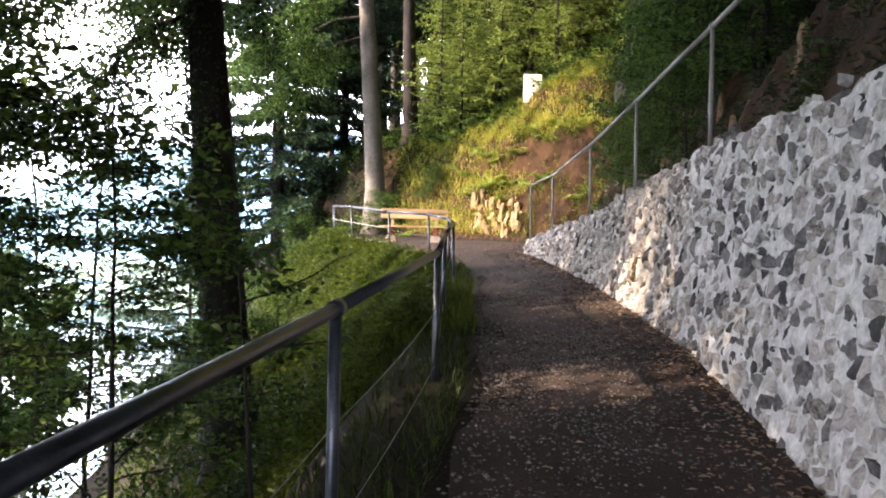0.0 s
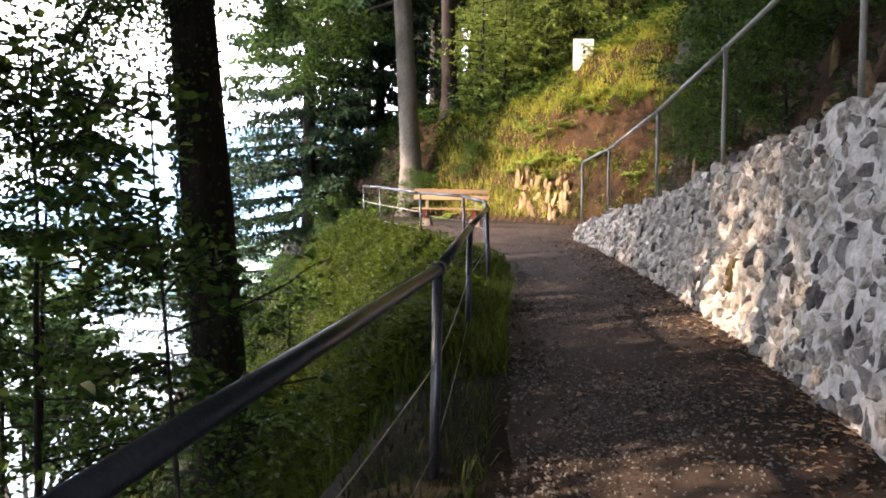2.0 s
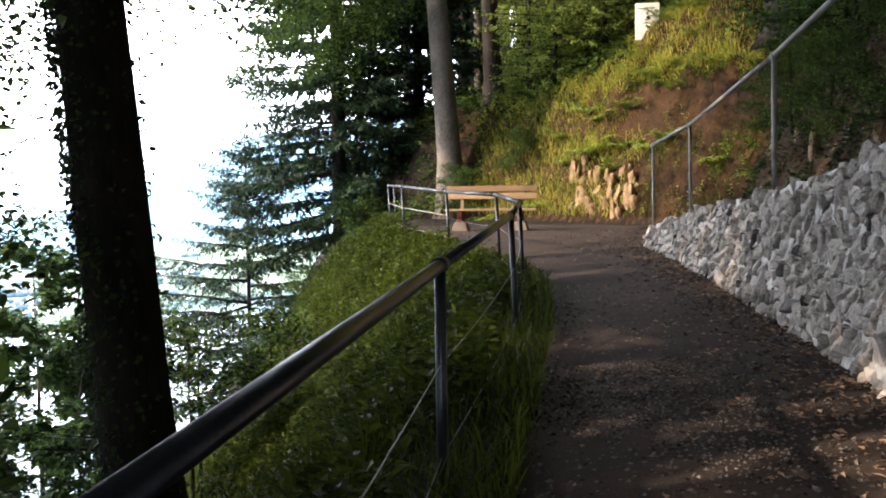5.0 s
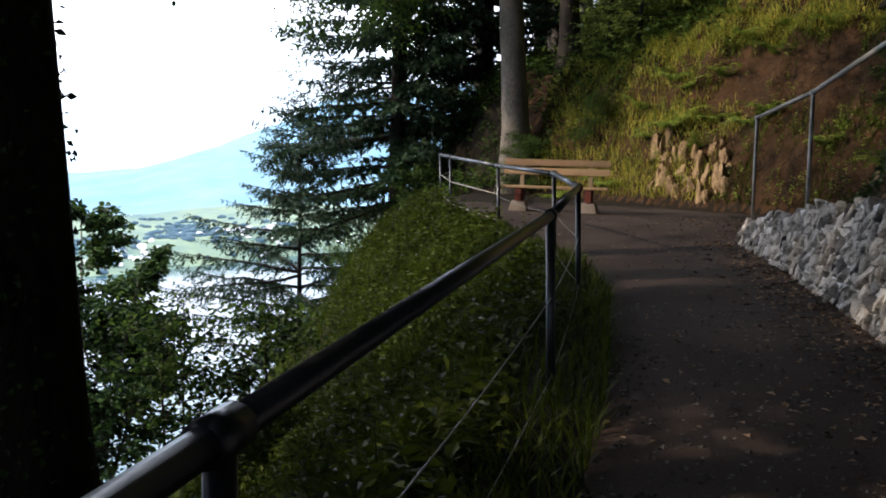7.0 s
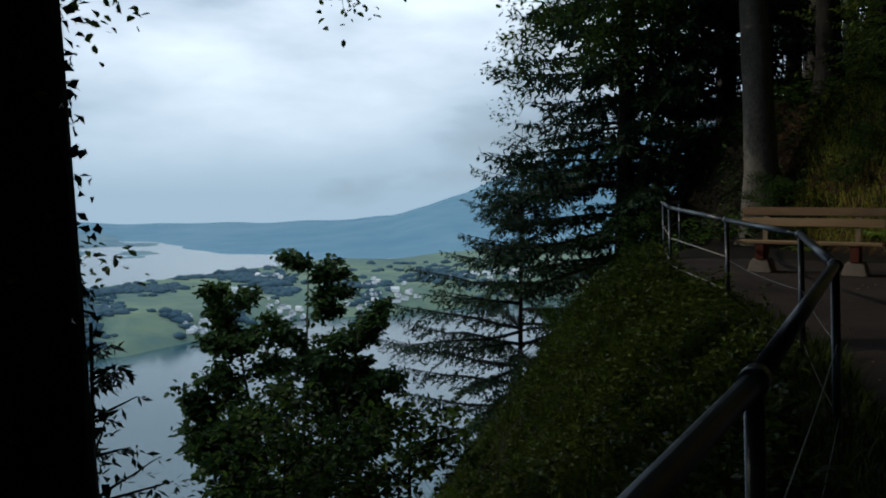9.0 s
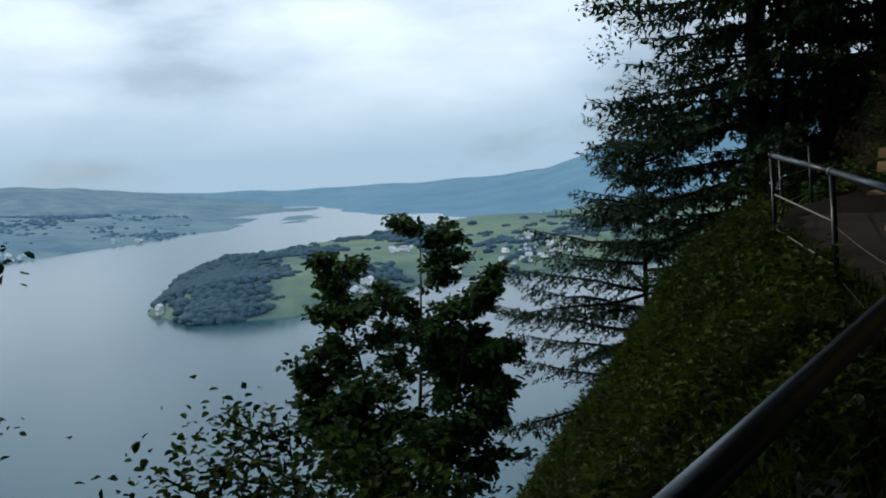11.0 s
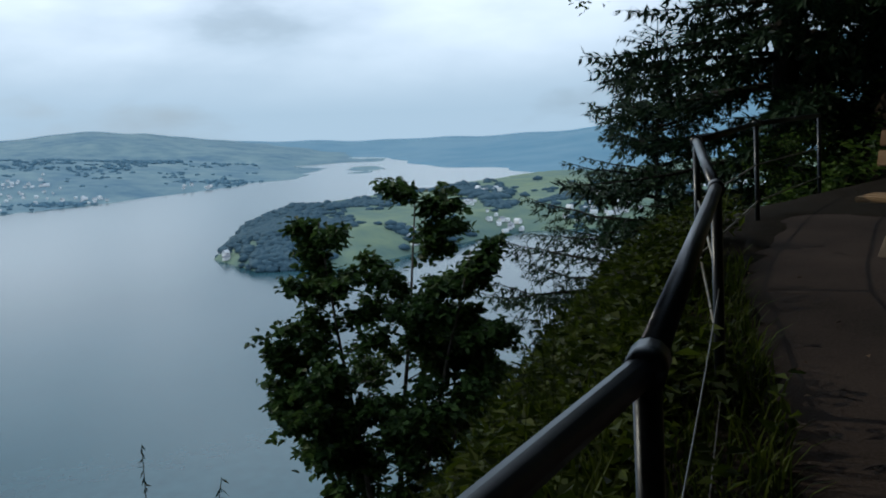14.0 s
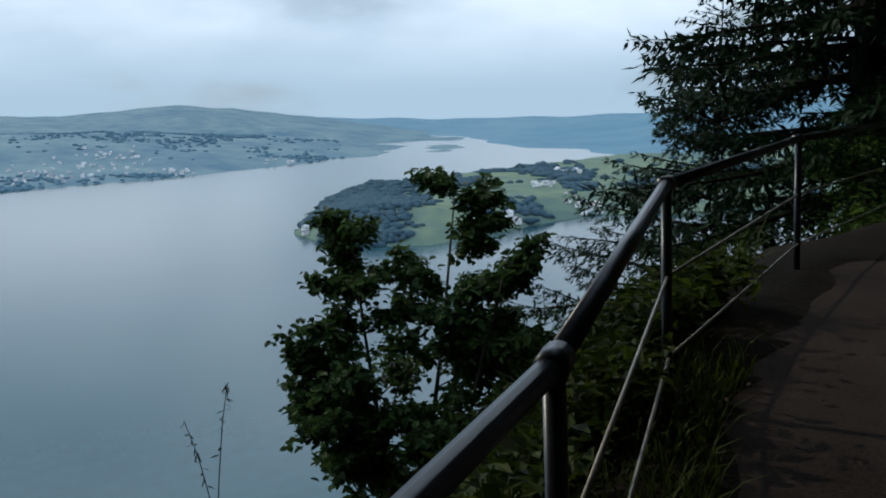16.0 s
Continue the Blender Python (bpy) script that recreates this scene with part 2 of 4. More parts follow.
    i, j = np.meshgrid(np.arange(len(p) - 1), np.arange(seg), indexing="ij")
    k = (j + 1) % seg
    f = np.stack([i * seg + j, i * seg + k, (i + 1) * seg + k, (i + 1) * seg + j], -1).reshape(-1, 4)
    return v.reshape(-1, 3), f


def joined(pieces):
    vs, fs, n = [], [], 0
    for v, f in pieces:
        vs.append(v)
        fs.append(f + n)
        n += len(v)
    return np.vstack(vs), np.vstack(fs)


def unit(v):
    return v / (np.linalg.norm(v, axis=-1, keepdims=True) + 1e-9)


def blades(base, way, normal, length, width, fold=0.25):
    """Folded pointed leaves: four vertices and two triangles each."""
    side = unit(np.cross(way, normal))
    length, width = np.broadcast_to(length, len(base))[:, None], np.broadcast_to(width, len(base))[:, None]
    mid = base + way * length * 0.45
    up = unit(np.cross(side, way))
    v = np.stack([base, mid + side * width / 2 + up * width * fold, base + way * length, mid - side * width / 2 + up * width * fold], 1).reshape(-1, 3)
    k = np.arange(len(base))[:, None, None] * 4
    f = (np.array([[0, 1, 2], [0, 2, 3]])[None] + k).reshape(-1, 3)
    return v, f


def leaves(base, way, normal, length, width, fold=0.22):
    """Oval pointed leaves, folded along the middle: six vertices and four triangles each."""
    side = unit(np.cross(way, normal))
    length, width = np.broadcast_to(length, len(base))[:, None], np.broadcast_to(width, len(base))[:, None]
    up = unit(np.cross(side, way)) * width * fold
    near, far = base + way * length * 0.28, base + way * length * 0.66
    v = np.stack([base, near + side * width * 0.44 + up, far + side * width * 0.40 + up, base + way * length, far - side * width * 0.40 + up, near - side * width * 0.44 + up], 1).reshape(-1, 3)
    k = np.arange(len(base))[:, None, None] * 6
    f = (np.array([[0, 1, 2], [0, 2, 3], [0, 3, 4], [0, 4, 5]])[None] + k).reshape(-1, 3)
    return v, f


# ---- plan of the path, the rail, the wall and the slope ----
RAIL_Y = np.array([-6.6, -3.3, 0.0, 3.2, 6.43, 9.87, 13.3, 16.36, 18.62, 20.92, 22.93])
RAIL_X = np.array([-1.34, -1.085, -0.795, -0.525, -0.295, -0.37, -0.38, -0.55, -1.05, -2.13, -3.325])
RAIL_Z = np.array([0.81, 0.87, 0.94, 1.012, 1.088, 1.145, 1.237, 1.29, 1.36, 1.405, 1.508])
WALL_Y = np.array([-8.0, 3.6, 7.8, 11.0, 13.6, 17.5, 20.6])
WALL_X = np.array([1.75, 1.70, 1.69, 1.63, 1.54, 1.34, 1.06])      # foot
WALL_TOP = np.array([2.35, 2.20, 2.02, 1.72, 1.42, 1.10, 0.74])
WALL_TOPX = np.array([2.12, 2.06, 2.01, 1.93, 1.78, 1.50, 1.13])
LEFT_Z = ([-10, 0, 3.2, 6.5, 9.7, 13, 16.3, 20, 24, 30], [-0.15, -0.02, 0.04, 0.12, 0.22, 0.28, 0.34, 0.44, 0.58, 0.6])
RIGHT_Z = ([-10, 0, 4.2, 5.2, 7, 9, 12, 15, 20, 24, 30], [-0.1, 0.0, 0.06, 0.18, 0.33, 0.40, 0.45, 0.50, 0.54, 0.60, 0.6])


def path_z(x, y):
    a, b = np.interp(y, *LEFT_Z), np.interp(y, *RIGHT_Z)
    return a + np.clip((x + 0.5) / 2.1, -0.3, 1.0) * (b - a)


def waves(x, y, size, seed=0.0):
    return (np.sin(x / size * 1.9 + seed) * np.cos(y / size * 2.3 + 1.7 * seed) + 0.6 * np.sin((x + y) / size * 3.7 + seed * 2.1) + 0.45 * np.cos((x - 0.7 * y) / size * 5.9 + seed)) / 2.05


def rail_x(y):
    far = -3.35 - 0.33 * (y - 22.96)
    return np.where(y > 22.96, np.maximum(far, -4.6), np.interp(y, RAIL_Y, RAIL_X))


def ground_z(x, y):
    x, y = np.asarray(x, float), np.asarray(y, float)
    z = path_z(x, y)
    left = rail_x(y) - 0.05 - x
    d = np.maximum(left, 0)
    hollow = np.interp(y, [-10, 8, 13, 17, 30, 60], [1.5, 1.5, 0.95, 0.72, 0.75, 0.8])
    drop = np.minimum(d, 0.35) * 0.3 + np.maximum(d - 0.35, 0) * hollow + np.maximum(d - 18, 0) * 0.35 + np.maximum(d - 9, 0) * np.interp(y, [25, 31], [2.0, 0.0]) + np.maximum(d - 1.2, 0) * np.interp(y, [17, 21, 30, 34], [0.05, 0.68, 0.65, 0.25])
    rough = np.clip(d, 0, 2) * 0.10 * waves(x, y, 1.3, 1.0) + np.clip(d, 0, 6) * 0.09 * waves(x, y, 5.0, 2.0)
    z = z - drop + np.where(d > 0, rough, 0)
    wx = np.interp(y, WALL_Y, WALL_TOPX)
    top = np.interp(y, WALL_Y, WALL_TOP) - 0.12
    upper = np.where((x > wx + 0.27) & (y < 20.5), np.maximum(top, z), z)
    d1 = np.where(y < 26, x - wx - np.interp(y, [-8, 8, 14, 20, 23, 26], [0.5, 0.6, 0.8, 1.1, 1.7, 2.3]), -9)
    d2 = 0.68 * x + 0.73 * (y - 27.6)
    bank = np.maximum(np.maximum(d1, d2), 0)
    crest = np.interp(x, [-1.0, 0.0, 1.7, 5.7, 9.0], [1.8, 2.2, 2.95, 4.4, 5.0])
    steep = np.minimum(bank, 1.0) * 1.9 + np.clip(bank - 1.0, 0, crest - 1.0) * 1.4 + np.maximum(bank - crest, 0) * 0.25 + np.maximum(bank - crest - 5.0, 0) * np.interp(x, [-6.0, 1.0], [-0.3, 0.9])
    knobs = np.clip(bank, 0, 1.2) * 0.30 * waves(x, y, 1.1, 3.0) + np.clip(bank, 0, 1) * 0.12 * waves(x, y, 0.45, 5.0)
    return upper + steep + np.where(bank > 0, knobs, 0)


# ---- setting ----
def sheet(xs, ys, zf, name, mat, label, shift=0.0):
    X, Y = np.meshgrid(xs, ys)
    Z = zf(X, Y) + shift
    nx = len(xs)
    i, j = np.meshgrid(np.arange(len(ys) - 1), np.arange(nx - 1), indexing="ij")
    a = i * nx + j
    f = np.stack([a, a + 1, a + nx + 1, a + nx], -1).reshape(-1, 4)
    ob = new(name, mesh_np(name, np.stack([X, Y, Z], -1).reshape(-1, 3), f, mat, True))
    return tagged(ob, label, name.split("_")[0], kind="structure")


def steps(*spans):
    out = [np.arange(a, b, s) for a, b, s in spans]
    return np.concatenate(out + [[spans[-1][1]]])


GX = steps((-220, -40, 6), (-40, -12, 1.0), (-12, -5, 0.35), (-5, 9, 0.16), (9, 24, 0.8), (24, 80, 6))
GY = steps((-80, -10, 5), (-10, 0, 0.5), (0, 34, 0.2), (34, 50, 0.7), (50, 150, 6))


def ground_low(x, y):
    z = ground_z(x, y)
    inside = (x > rail_x(y) + 0.30) & (x < np.interp(y, WALL_Y, WALL_X) + 0.15) & (y < 26.5)
    return np.where(inside, z - 0.05, z)


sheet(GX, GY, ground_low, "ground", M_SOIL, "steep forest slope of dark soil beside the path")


def bank_depth(x, y):
    """How far a place lies inside the bank; below 0 outside it."""
    d1 = np.where(y < 26, x - np.interp(y, WALL_Y, WALL_TOPX) - np.interp(y, [-8, 8, 14, 20, 23, 26], [0.5, 0.6, 0.8, 1.1, 1.7, 2.3]), -9)
    return np.maximum(d1, 0.68 * x + 0.73 * (y - 27.6))


def bank_z(x, y):
    b = bank_depth(x, y)
    crumble = 0.20 * waves(x, y, 0.75, 9.0) + 0.09 * waves(x, y, 0.3, 4.0)
    return ground_z(x, y) + np.where((b > -0.1) & (b < 4.6), 0.03 + np.clip(b + 0.1, 0, 0.5) * 2.0 * np.maximum(crumble, -0.022), -0.25)


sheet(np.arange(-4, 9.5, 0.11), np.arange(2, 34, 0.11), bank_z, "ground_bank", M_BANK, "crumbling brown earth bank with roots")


def build_path():
    ys = np.concatenate([np.arange(-8, 27.0, 0.15), [27.0]])
    us = np.linspace(0, 1, 22)
    V = []
    for y in ys:
        edge = 0.06 * math.sin(y * 2.3) + 0.04 * math.sin(y * 5.9 + 1)
        lo = float(rail_x(np.array(y))) + 0.32 + edge
        hi = float(np.interp(y, WALL_Y, WALL_X)) + 0.1 if y < 20.6 else 1.1 + (y - 20.6) * 0.9
        if y > 24:
            hi = min(hi, 3.6 - (y - 24) * 1.35)
        for u in us:
            x = lo + (hi - lo) * u
            z = float(path_z(x, y)) + 0.006 * float(waves(x, y, 0.6)) - 0.03 * (1 - min(1, u * 8))
            V.append((x, y, z))
    n = len(us)
    i, j = np.meshgrid(np.arange(len(ys) - 1), np.arange(n - 1), indexing="ij")
    a = i * n + j
    f = np.stack([a, a + 1, a + n + 1, a + n], -1).reshape(-1, 4)
    ob = new("path", mesh_np("path", V, f, M_PATH, True))
    tagged(ob, "brown trodden gravel footpath with leaf litter", "path", kind="structure")


build_path()

# ---- distance: lake, shores, mountain ----
LAKE_Z = -180.0


def polar(az, dist):
    return -math.sin(radians(az)) * dist, math.cos(radians(az)) * dist


def far_sheet(name, mat, az0, az1, d0, d1, height, label, na=220, nd=60):
    A, D = np.meshgrid(np.linspace(az0, az1, na), np.geomspace(d0, d1, nd))
    X, Y = -np.sin(np.radians(A)) * D, np.cos(np.radians(A)) * D
    Z = height(A, D, X, Y)
    i, j = np.meshgrid(np.arange(nd - 1), np.arange(na - 1), indexing="ij")
    a = i * na + j
    f = np.stack([a, a + 1, a + na + 1, a + na], -1).reshape(-1, 4)
    ob = new(name, mesh_np(name, np.stack([X, Y, Z], -1).reshape(-1, 3), f, mat, True))
    return tagged(ob, label, "backdrop", kind="structure")


def water():
    r = 4900.0
    ang = np.linspace(0, 2 * np.pi, 72, endpoint=False)
    rings = [120, 400, 900, 1800, 3200, r]
    V = np.vstack([np.stack([np.cos(ang) * k, np.sin(ang) * k, np.full(72, LAKE_Z)], 1) for k in rings])
    i, j = np.meshgrid(np.arange(len(rings) - 1), np.arange(72), indexing="ij")
    k = (j + 1) % 72
    f = np.stack([i * 72 + j, (i + 1) * 72 + j, (i + 1) * 72 + k, i * 72 + k], -1).reshape(-1, 4)
    tagged(new("water", mesh_np("water", V, f, M_LAKE, True)), "wide calm blue-grey lake far below", "lake", kind="structure")


water()


def peninsula_z(A, D, X, Y):
    front = np.interp(A, [14, 21, 25, 33, 40, 45.4, 50, 56.3, 58.8, 60], [1600, 1580, 1520, 1330, 1270, 1125, 1030, 1030, 1130, 1200])
    back = np.interp(A, [14, 30, 40, 46, 52, 57, 58.8, 60], [2600, 2500, 2200, 1850, 1650, 1450, 1200, 1190])
    inside = np.minimum(D - front, back - D)
    crest = np.interp(A, [14, 25, 33, 40, 46, 51, 54, 56.5, 58, 59.5], [40, 40, 22, 22, 26, 30, 33, 22, 12, 5])
    z = LAKE_Z - 6 + crest * np.clip(inside / 130, -1, 1.0) + np.clip(inside / 40, -1, 1) * 8 + np.clip(inside / 100, 0, 1) * 7 * waves(X, Y, 260, 1.0)
    return z


def west_shore_z(A, D, X, Y):
    front = np.interp(A, [48, 50.7, 57, 65, 75, 90, 110], [2600, 2450, 2340, 2060, 1900, 1800, 1800])
    inside = D - front
    ridge2 = np.interp(A, [48, 52, 56, 60, 68, 74, 110], [-175, -165, -150, -132, -105, -100, -90])
    ridge1 = np.interp(A, [48, 52, 54.3, 60, 63, 66.4, 69.6, 73.2, 77, 110], [-190, -165, -150, -100, -65, -48, -66, -92, -70, -70])
    rise = np.clip(inside / 900, -0.1, 1)
    z = LAKE_Z - 3 + (ridge2 - LAKE_Z) * rise ** 1.0 * (inside > 0) + np.minimum(inside, 0) * 0.1
    t = np.clip((D - 3150) / 700, 0, 1)
    z = z + (ridge1 - ridge2) * t * t * (3 - 2 * t) - np.exp(-((D - 3150) / 160.0) ** 2) * 14 * (inside > 0)
    return z + np.clip(inside / 250, 0, 1) * (6 * waves(X, Y, 420, 2.0) + 5 * waves(X, Y, 170, 7.0))


def east_shore_z(A, D, X, Y):
    front = np.interp(A, [10, 25, 36, 44, 50, 54], [2200, 2300, 2100, 2500, 3200, 3900])
    inside = D - front
    top = np.interp(A, [10, 22, 25, 28.6, 33.7, 37, 40.7, 44, 50, 54], [330, 225, 120, 22, -95, -118, -138, -148, -156, -162])
    r = np.clip(inside / 1500, 0, 1)
    return LAKE_Z - 4 + (top - LAKE_Z) * r ** 1.4 + np.minimum(inside, 0) * 0.1 + np.clip(inside / 300, 0, 1) * np.interp(A, [34, 42], [14.0, 3.0]) * waves(X, Y, 330, 4.0)


def far_ridge_z(A, D, X, Y):
    top = np.interp(A, [-10, 30, 36.7, 43, 50, 54, 60], [-60, -110, -128, -140, -146, -140, -120])
    t = np.clip((D - 3900) / 500, 0, 1)
    return LAKE_Z - 5 + (top - LAKE_Z + 5) * t + 9 * t * waves(X, Y, 300, 6.0)


far_sheet("backdrop_peninsula", M_LAND_HAZED, 10, 60.5, 990, 2700, peninsula_z, "green wooded peninsula with meadows in the lake", 260, 80)
far_sheet("backdrop_west_shore", M_HILL_HAZED, 47, 112, 1750, 4700, west_shore_z, "hazy hills with fields along the lake shore", 240, 70)
far_sheet("backdrop_mountain", M_MOUNTAIN_HAZED, 8, 55, 2000, 4300, east_shore_z, "blue hazy mountain slope beyond the lake", 160, 60)
far_sheet("backdrop_far_ridge", M_MOUNTAIN_HAZED, -12, 62, 3800, 4700, far_ridge_z, "faint far ridge, blue from painted haze", 120, 12)


def woods(name, mat, spots, zf, label):
    """Woods on the far land as many small uneven clumps."""
    rng = np.random.default_rng(5)
    pieces = []
    ball = bmesh.new()
    bmesh.ops.create_icosphere(ball, subdivisions=1, radius=1.0)
    sv = np.array([v.co[:] for v in ball.verts])
    sf = np.array([[v.index for v in f.verts] for f in ball.faces])
    ball.free()
    for az, dist, daz, dd, count, size in spots:
        for _ in range(count):
            a, d = az + rng.normal() * daz * 0.7, dist + rng.normal() * dd * 0.8
            x, y = polar(a, d)
            z = float(zf(np.array(a), np.array(d), np.array(x), np.array(y)))
            if z < LAKE_Z + 0.5 or waves(np.array(x), np.array(y), 170.0, dist) + 0.25 * rng.normal() < 0.0:
                continue
            s = size * rng.uniform(0.5, 1.0)
            v = sv * rng.uniform(0.7, 1.3, (len(sv), 1)) * [s * 1.2, s * 1.2, s * 0.6] + [x, y, z + s * 0.1]
            pieces.append((v, sf))
    v, f = joined(pieces)
    tagged(part_np(name, v, f, mat, None, label, True), category="woods", kind="stuff")


woods("peninsula_woods", M_WOODS_HAZED, [(54.8, 1170, 2.6, 150, 4200, 8), (57.7, 1150, 1.0, 45, 120, 9), (51.5, 1480, 3.0, 60, 700, 9), (47.3, 1200, 0.7, 35, 90, 10), (44.0, 1250, 0.9, 35, 110, 10),
      (41.8, 1700, 1.4, 90, 260, 13), (46.0, 1780, 3.0, 60, 260, 12), (40.6, 1430, 0.7, 40, 80, 10), (36.0, 1480, 1.6, 80, 120, 10), (30.0, 1700, 6.0, 200, 400, 11)], peninsula_z, "dark woods on the peninsula, blued by painted haze")
woods("shore_woods", M_WOODS_FAR_HAZED, [(69.0, 2800, 6.0, 190, 800, 8), (76.0, 2000, 4.0, 60, 300, 8), (58.5, 2480, 2.0, 80, 160, 9), (71.0, 3060, 5.0, 30, 1400, 10), (62.0, 3000, 3.0, 40, 500, 9), (74.5, 1945, 4.0, 14, 700, 7), (66.0, 2090, 3.0, 14, 350, 7)], west_shore_z, "hazy blue woods on the far shore")


def house_proto():
    h = empty("house", (0, 0, 0), "small white house with a dark gabled roof by the lake", "house", "houses of the lakeside villages")
    part("wall", box_bm((11, 8, 6), (0, 0, 2.5), 0), M_HOUSE, h)
    v = [(-6, -4.6, 5.4), (6, -4.6, 5.4), (6, 4.6, 5.4), (-6, 4.6, 5.4), (-6, 0, 9), (6, 0, 9)]
    bm = bmesh.new()
    q = [bm.verts.new(c) for c in v]
    for face in ((0, 1, 5, 4), (2, 3, 4, 5), (0, 4, 3), (1, 2, 5), (3, 2, 1, 0)):
        bm.faces.new([q[k] for k in face])
    part("roof", bm, M_ROOF, h)
    return h


def villages():
    rng = np.random.default_rng(11)
    first = None
    groups = [(45.0, 1165, 1.6, 18, 22, peninsula_z), (40.5, 1310, 1.2, 20, 14, peninsula_z), (34.0, 1390, 3.0, 60, 44, peninsula_z), (26.0, 1600, 3.5, 50, 30, peninsula_z),
              (43.0, 1450, 0.9, 25, 8, peninsula_z), (58.4, 1140, 0.15, 6, 3, peninsula_z), (41.5, 1750, 1.0, 30, 8, peninsula_z),
              (73.5, 2130, 3.0, 90, 46, west_shore_z), (70.5, 2350, 2.0, 90, 30, west_shore_z), (66.0, 2130, 1.5, 30, 16, west_shore_z), (59.5, 2330, 1.0, 25, 14, west_shore_z)]
    for az, dist, daz, dd, count, zf in groups:
        for _ in range(count):
            a, d = az + rng.normal() * daz * 0.6, dist + rng.normal() * dd
            x, y = polar(a, d)
            z = float(zf(np.array(a), np.array(d), np.array(x), np.array(y)))
            if z < LAKE_Z + 1:
                continue
            m = pose(x, y, z + 1.0, 0, 0, rng.uniform(0, 180))
            if first is None:
                first = house_proto()
                first.matrix_basis = m
            else:
                c = copy_thing(first, m)
                s = rng.uniform(0.5, 0.85) if d < 1900 else rng.uniform(0.45, 0.8)
                c.scale = (s * rng.uniform(0.8, 1.5), s, s)


villages()


# ---- retaining wall of rubble stone ----
def wall_face(y, h):
    """A point on the wall's face at y and the height h above its foot."""
    x0, z0 = float(np.interp(y, WALL_Y, WALL_X)), float(path_z(np.interp(y, WALL_Y, WALL_X), y)) - 0.03
    x1, z1 = float(np.interp(y, WALL_Y, WALL_TOPX)), float(np.interp(y, WALL_Y, WALL_TOP))
    u = h / (z1 - z0)
    return Vector((x0 + (x1 - x0) * u, y, z0 + h)), z1 - z0


def build_wall():
    ys = np.arange(-8, 20.61, 0.05)
    rows = 36
    V = []
    for y in ys:
        foot, H = wall_face(y, 0)
        top, _ = wall_face(y, H)
        jag = 0.03 * math.sin(y * 7.1) + 0.03 * math.sin(y * 3.3)
        for k in range(rows):
            p, _ = wall_face(y, -0.15 + (H + 0.15 + jag) * k / (rows - 1))
            lump = 0.034 * noise.noise(Vector((0, y * 6.5, p.z * 7.5))) + 0.022 * noise.noise(Vector((5, y * 15, p.z * 17)))
            V.append((p.x + lump * (1 - 0.6 * float(np.clip((y - 8.0) / 2.0, 0, 1))) + 0.004 * float(np.clip((y - 8.0) / 2.0, 0, 1)), y, p.z))
        V += [(top.x + 0.22, y, top.z + jag - 0.01), (top.x + 0.44, y, top.z - 0.04), (top.x + 0.46, y, foot.z - 0.3)]
    n = rows + 3
    F = []
    for i in range(len(ys) - 1):
        for k in range(n - 1):
            F.append((i * n + k, i * n + k + 1, (i + 1) * n + k + 1, (i + 1) * n + k))
    wall = new("wall_retaining", mesh_np("wall_retaining", V, F, M_MORTAR, True))
    bm = bmesh.new()
    bm.from_mesh(wall.data)
    ends = [e for e in bm.edges if e.is_boundary]
    bmesh.ops.holes_fill(bm, edges=ends)
    bm.normal_update()
    bmesh.ops.recalc_face_normals(bm, faces=bm.faces)
    bm.to_mesh(wall.data)
    bm.free()
    return tagged(wall, "rubble stone retaining wall with pale mortar beside the path", "wall", kind="structure")


wall = build_wall()

# ---- railings ----
def pipe(name, a, b, r, mat, parent, seg=12, sag=0.0, label=""):
    a, b = Vector(a), Vector(b)
    pts = [a.lerp(b, k / 8) + Vector((0, 0, -sag * 4 * (k / 8) * (1 - k / 8))) for k in range(9)] if sag else [a, b]
    v, f = tube(pts, [r] * len(pts), seg)
    return part_np(name, v, f, mat, parent, label, True)


def railing(tops, feet, r_rail, r_post, label, wires=(), name="railing", mat=M_STEEL):
    """A pipe handrail on round posts, with collars at the posts and cables below it."""
    ob = empty(name, feet[0], label, "railing")
    base = Vector(feet[0])
    tops, feet = [Vector(t) - base for t in tops], [Vector(f) - base for f in feet]
    for a, b in zip(tops[:-1], tops[1:]):
        pipe("handrail", a, b, r_rail, mat, ob)
    for t, f in zip(tops, feet):
        pipe("post", f - Vector((0, 0, 0.25)), t - Vector((0, 0, r_rail * 0.5)), r_post, mat, ob)
    for k, t in enumerate(tops[:-1]):
        way = (tops[k + 1] - t).normalized()
        pipe("collar", t - way * 0.045, t + way * 0.045, r_rail * 1.32, mat, ob, label="cast pipe fitting")
    for drop in wires:
        for a, b, fa, fb in zip(tops[:-1], tops[1:], feet[:-1], feet[1:]):
            if (a + base).y > 20.5:
                low = 0.8 if drop > 0.6 else 0.42
                pipe("knee_rail", a.lerp(fa, low), b.lerp(fb, low), 0.008, M_STEEL_PALE, ob, 8, label="thin pale steel bar")
            else:
                pipe("cable", a.lerp(fa, drop), b.lerp(fb, drop), 0.0026, M_WIRE, ob, 6, 0.03, "thin steel cable")
    return ob


left_tops = [(x, y, z) for x, y, z in zip(RAIL_X, RAIL_Y, RAIL_Z)] + [(-4.25, 25.8, 1.54), (-4.75, 28.6, 1.55)]
left_feet = [(x + (0.05 if y > 10 else 0.0), y, float(ground_z(x + 0.1, y))) for x, y, z in left_tops]
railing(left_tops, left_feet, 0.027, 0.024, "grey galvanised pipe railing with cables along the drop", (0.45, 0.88))

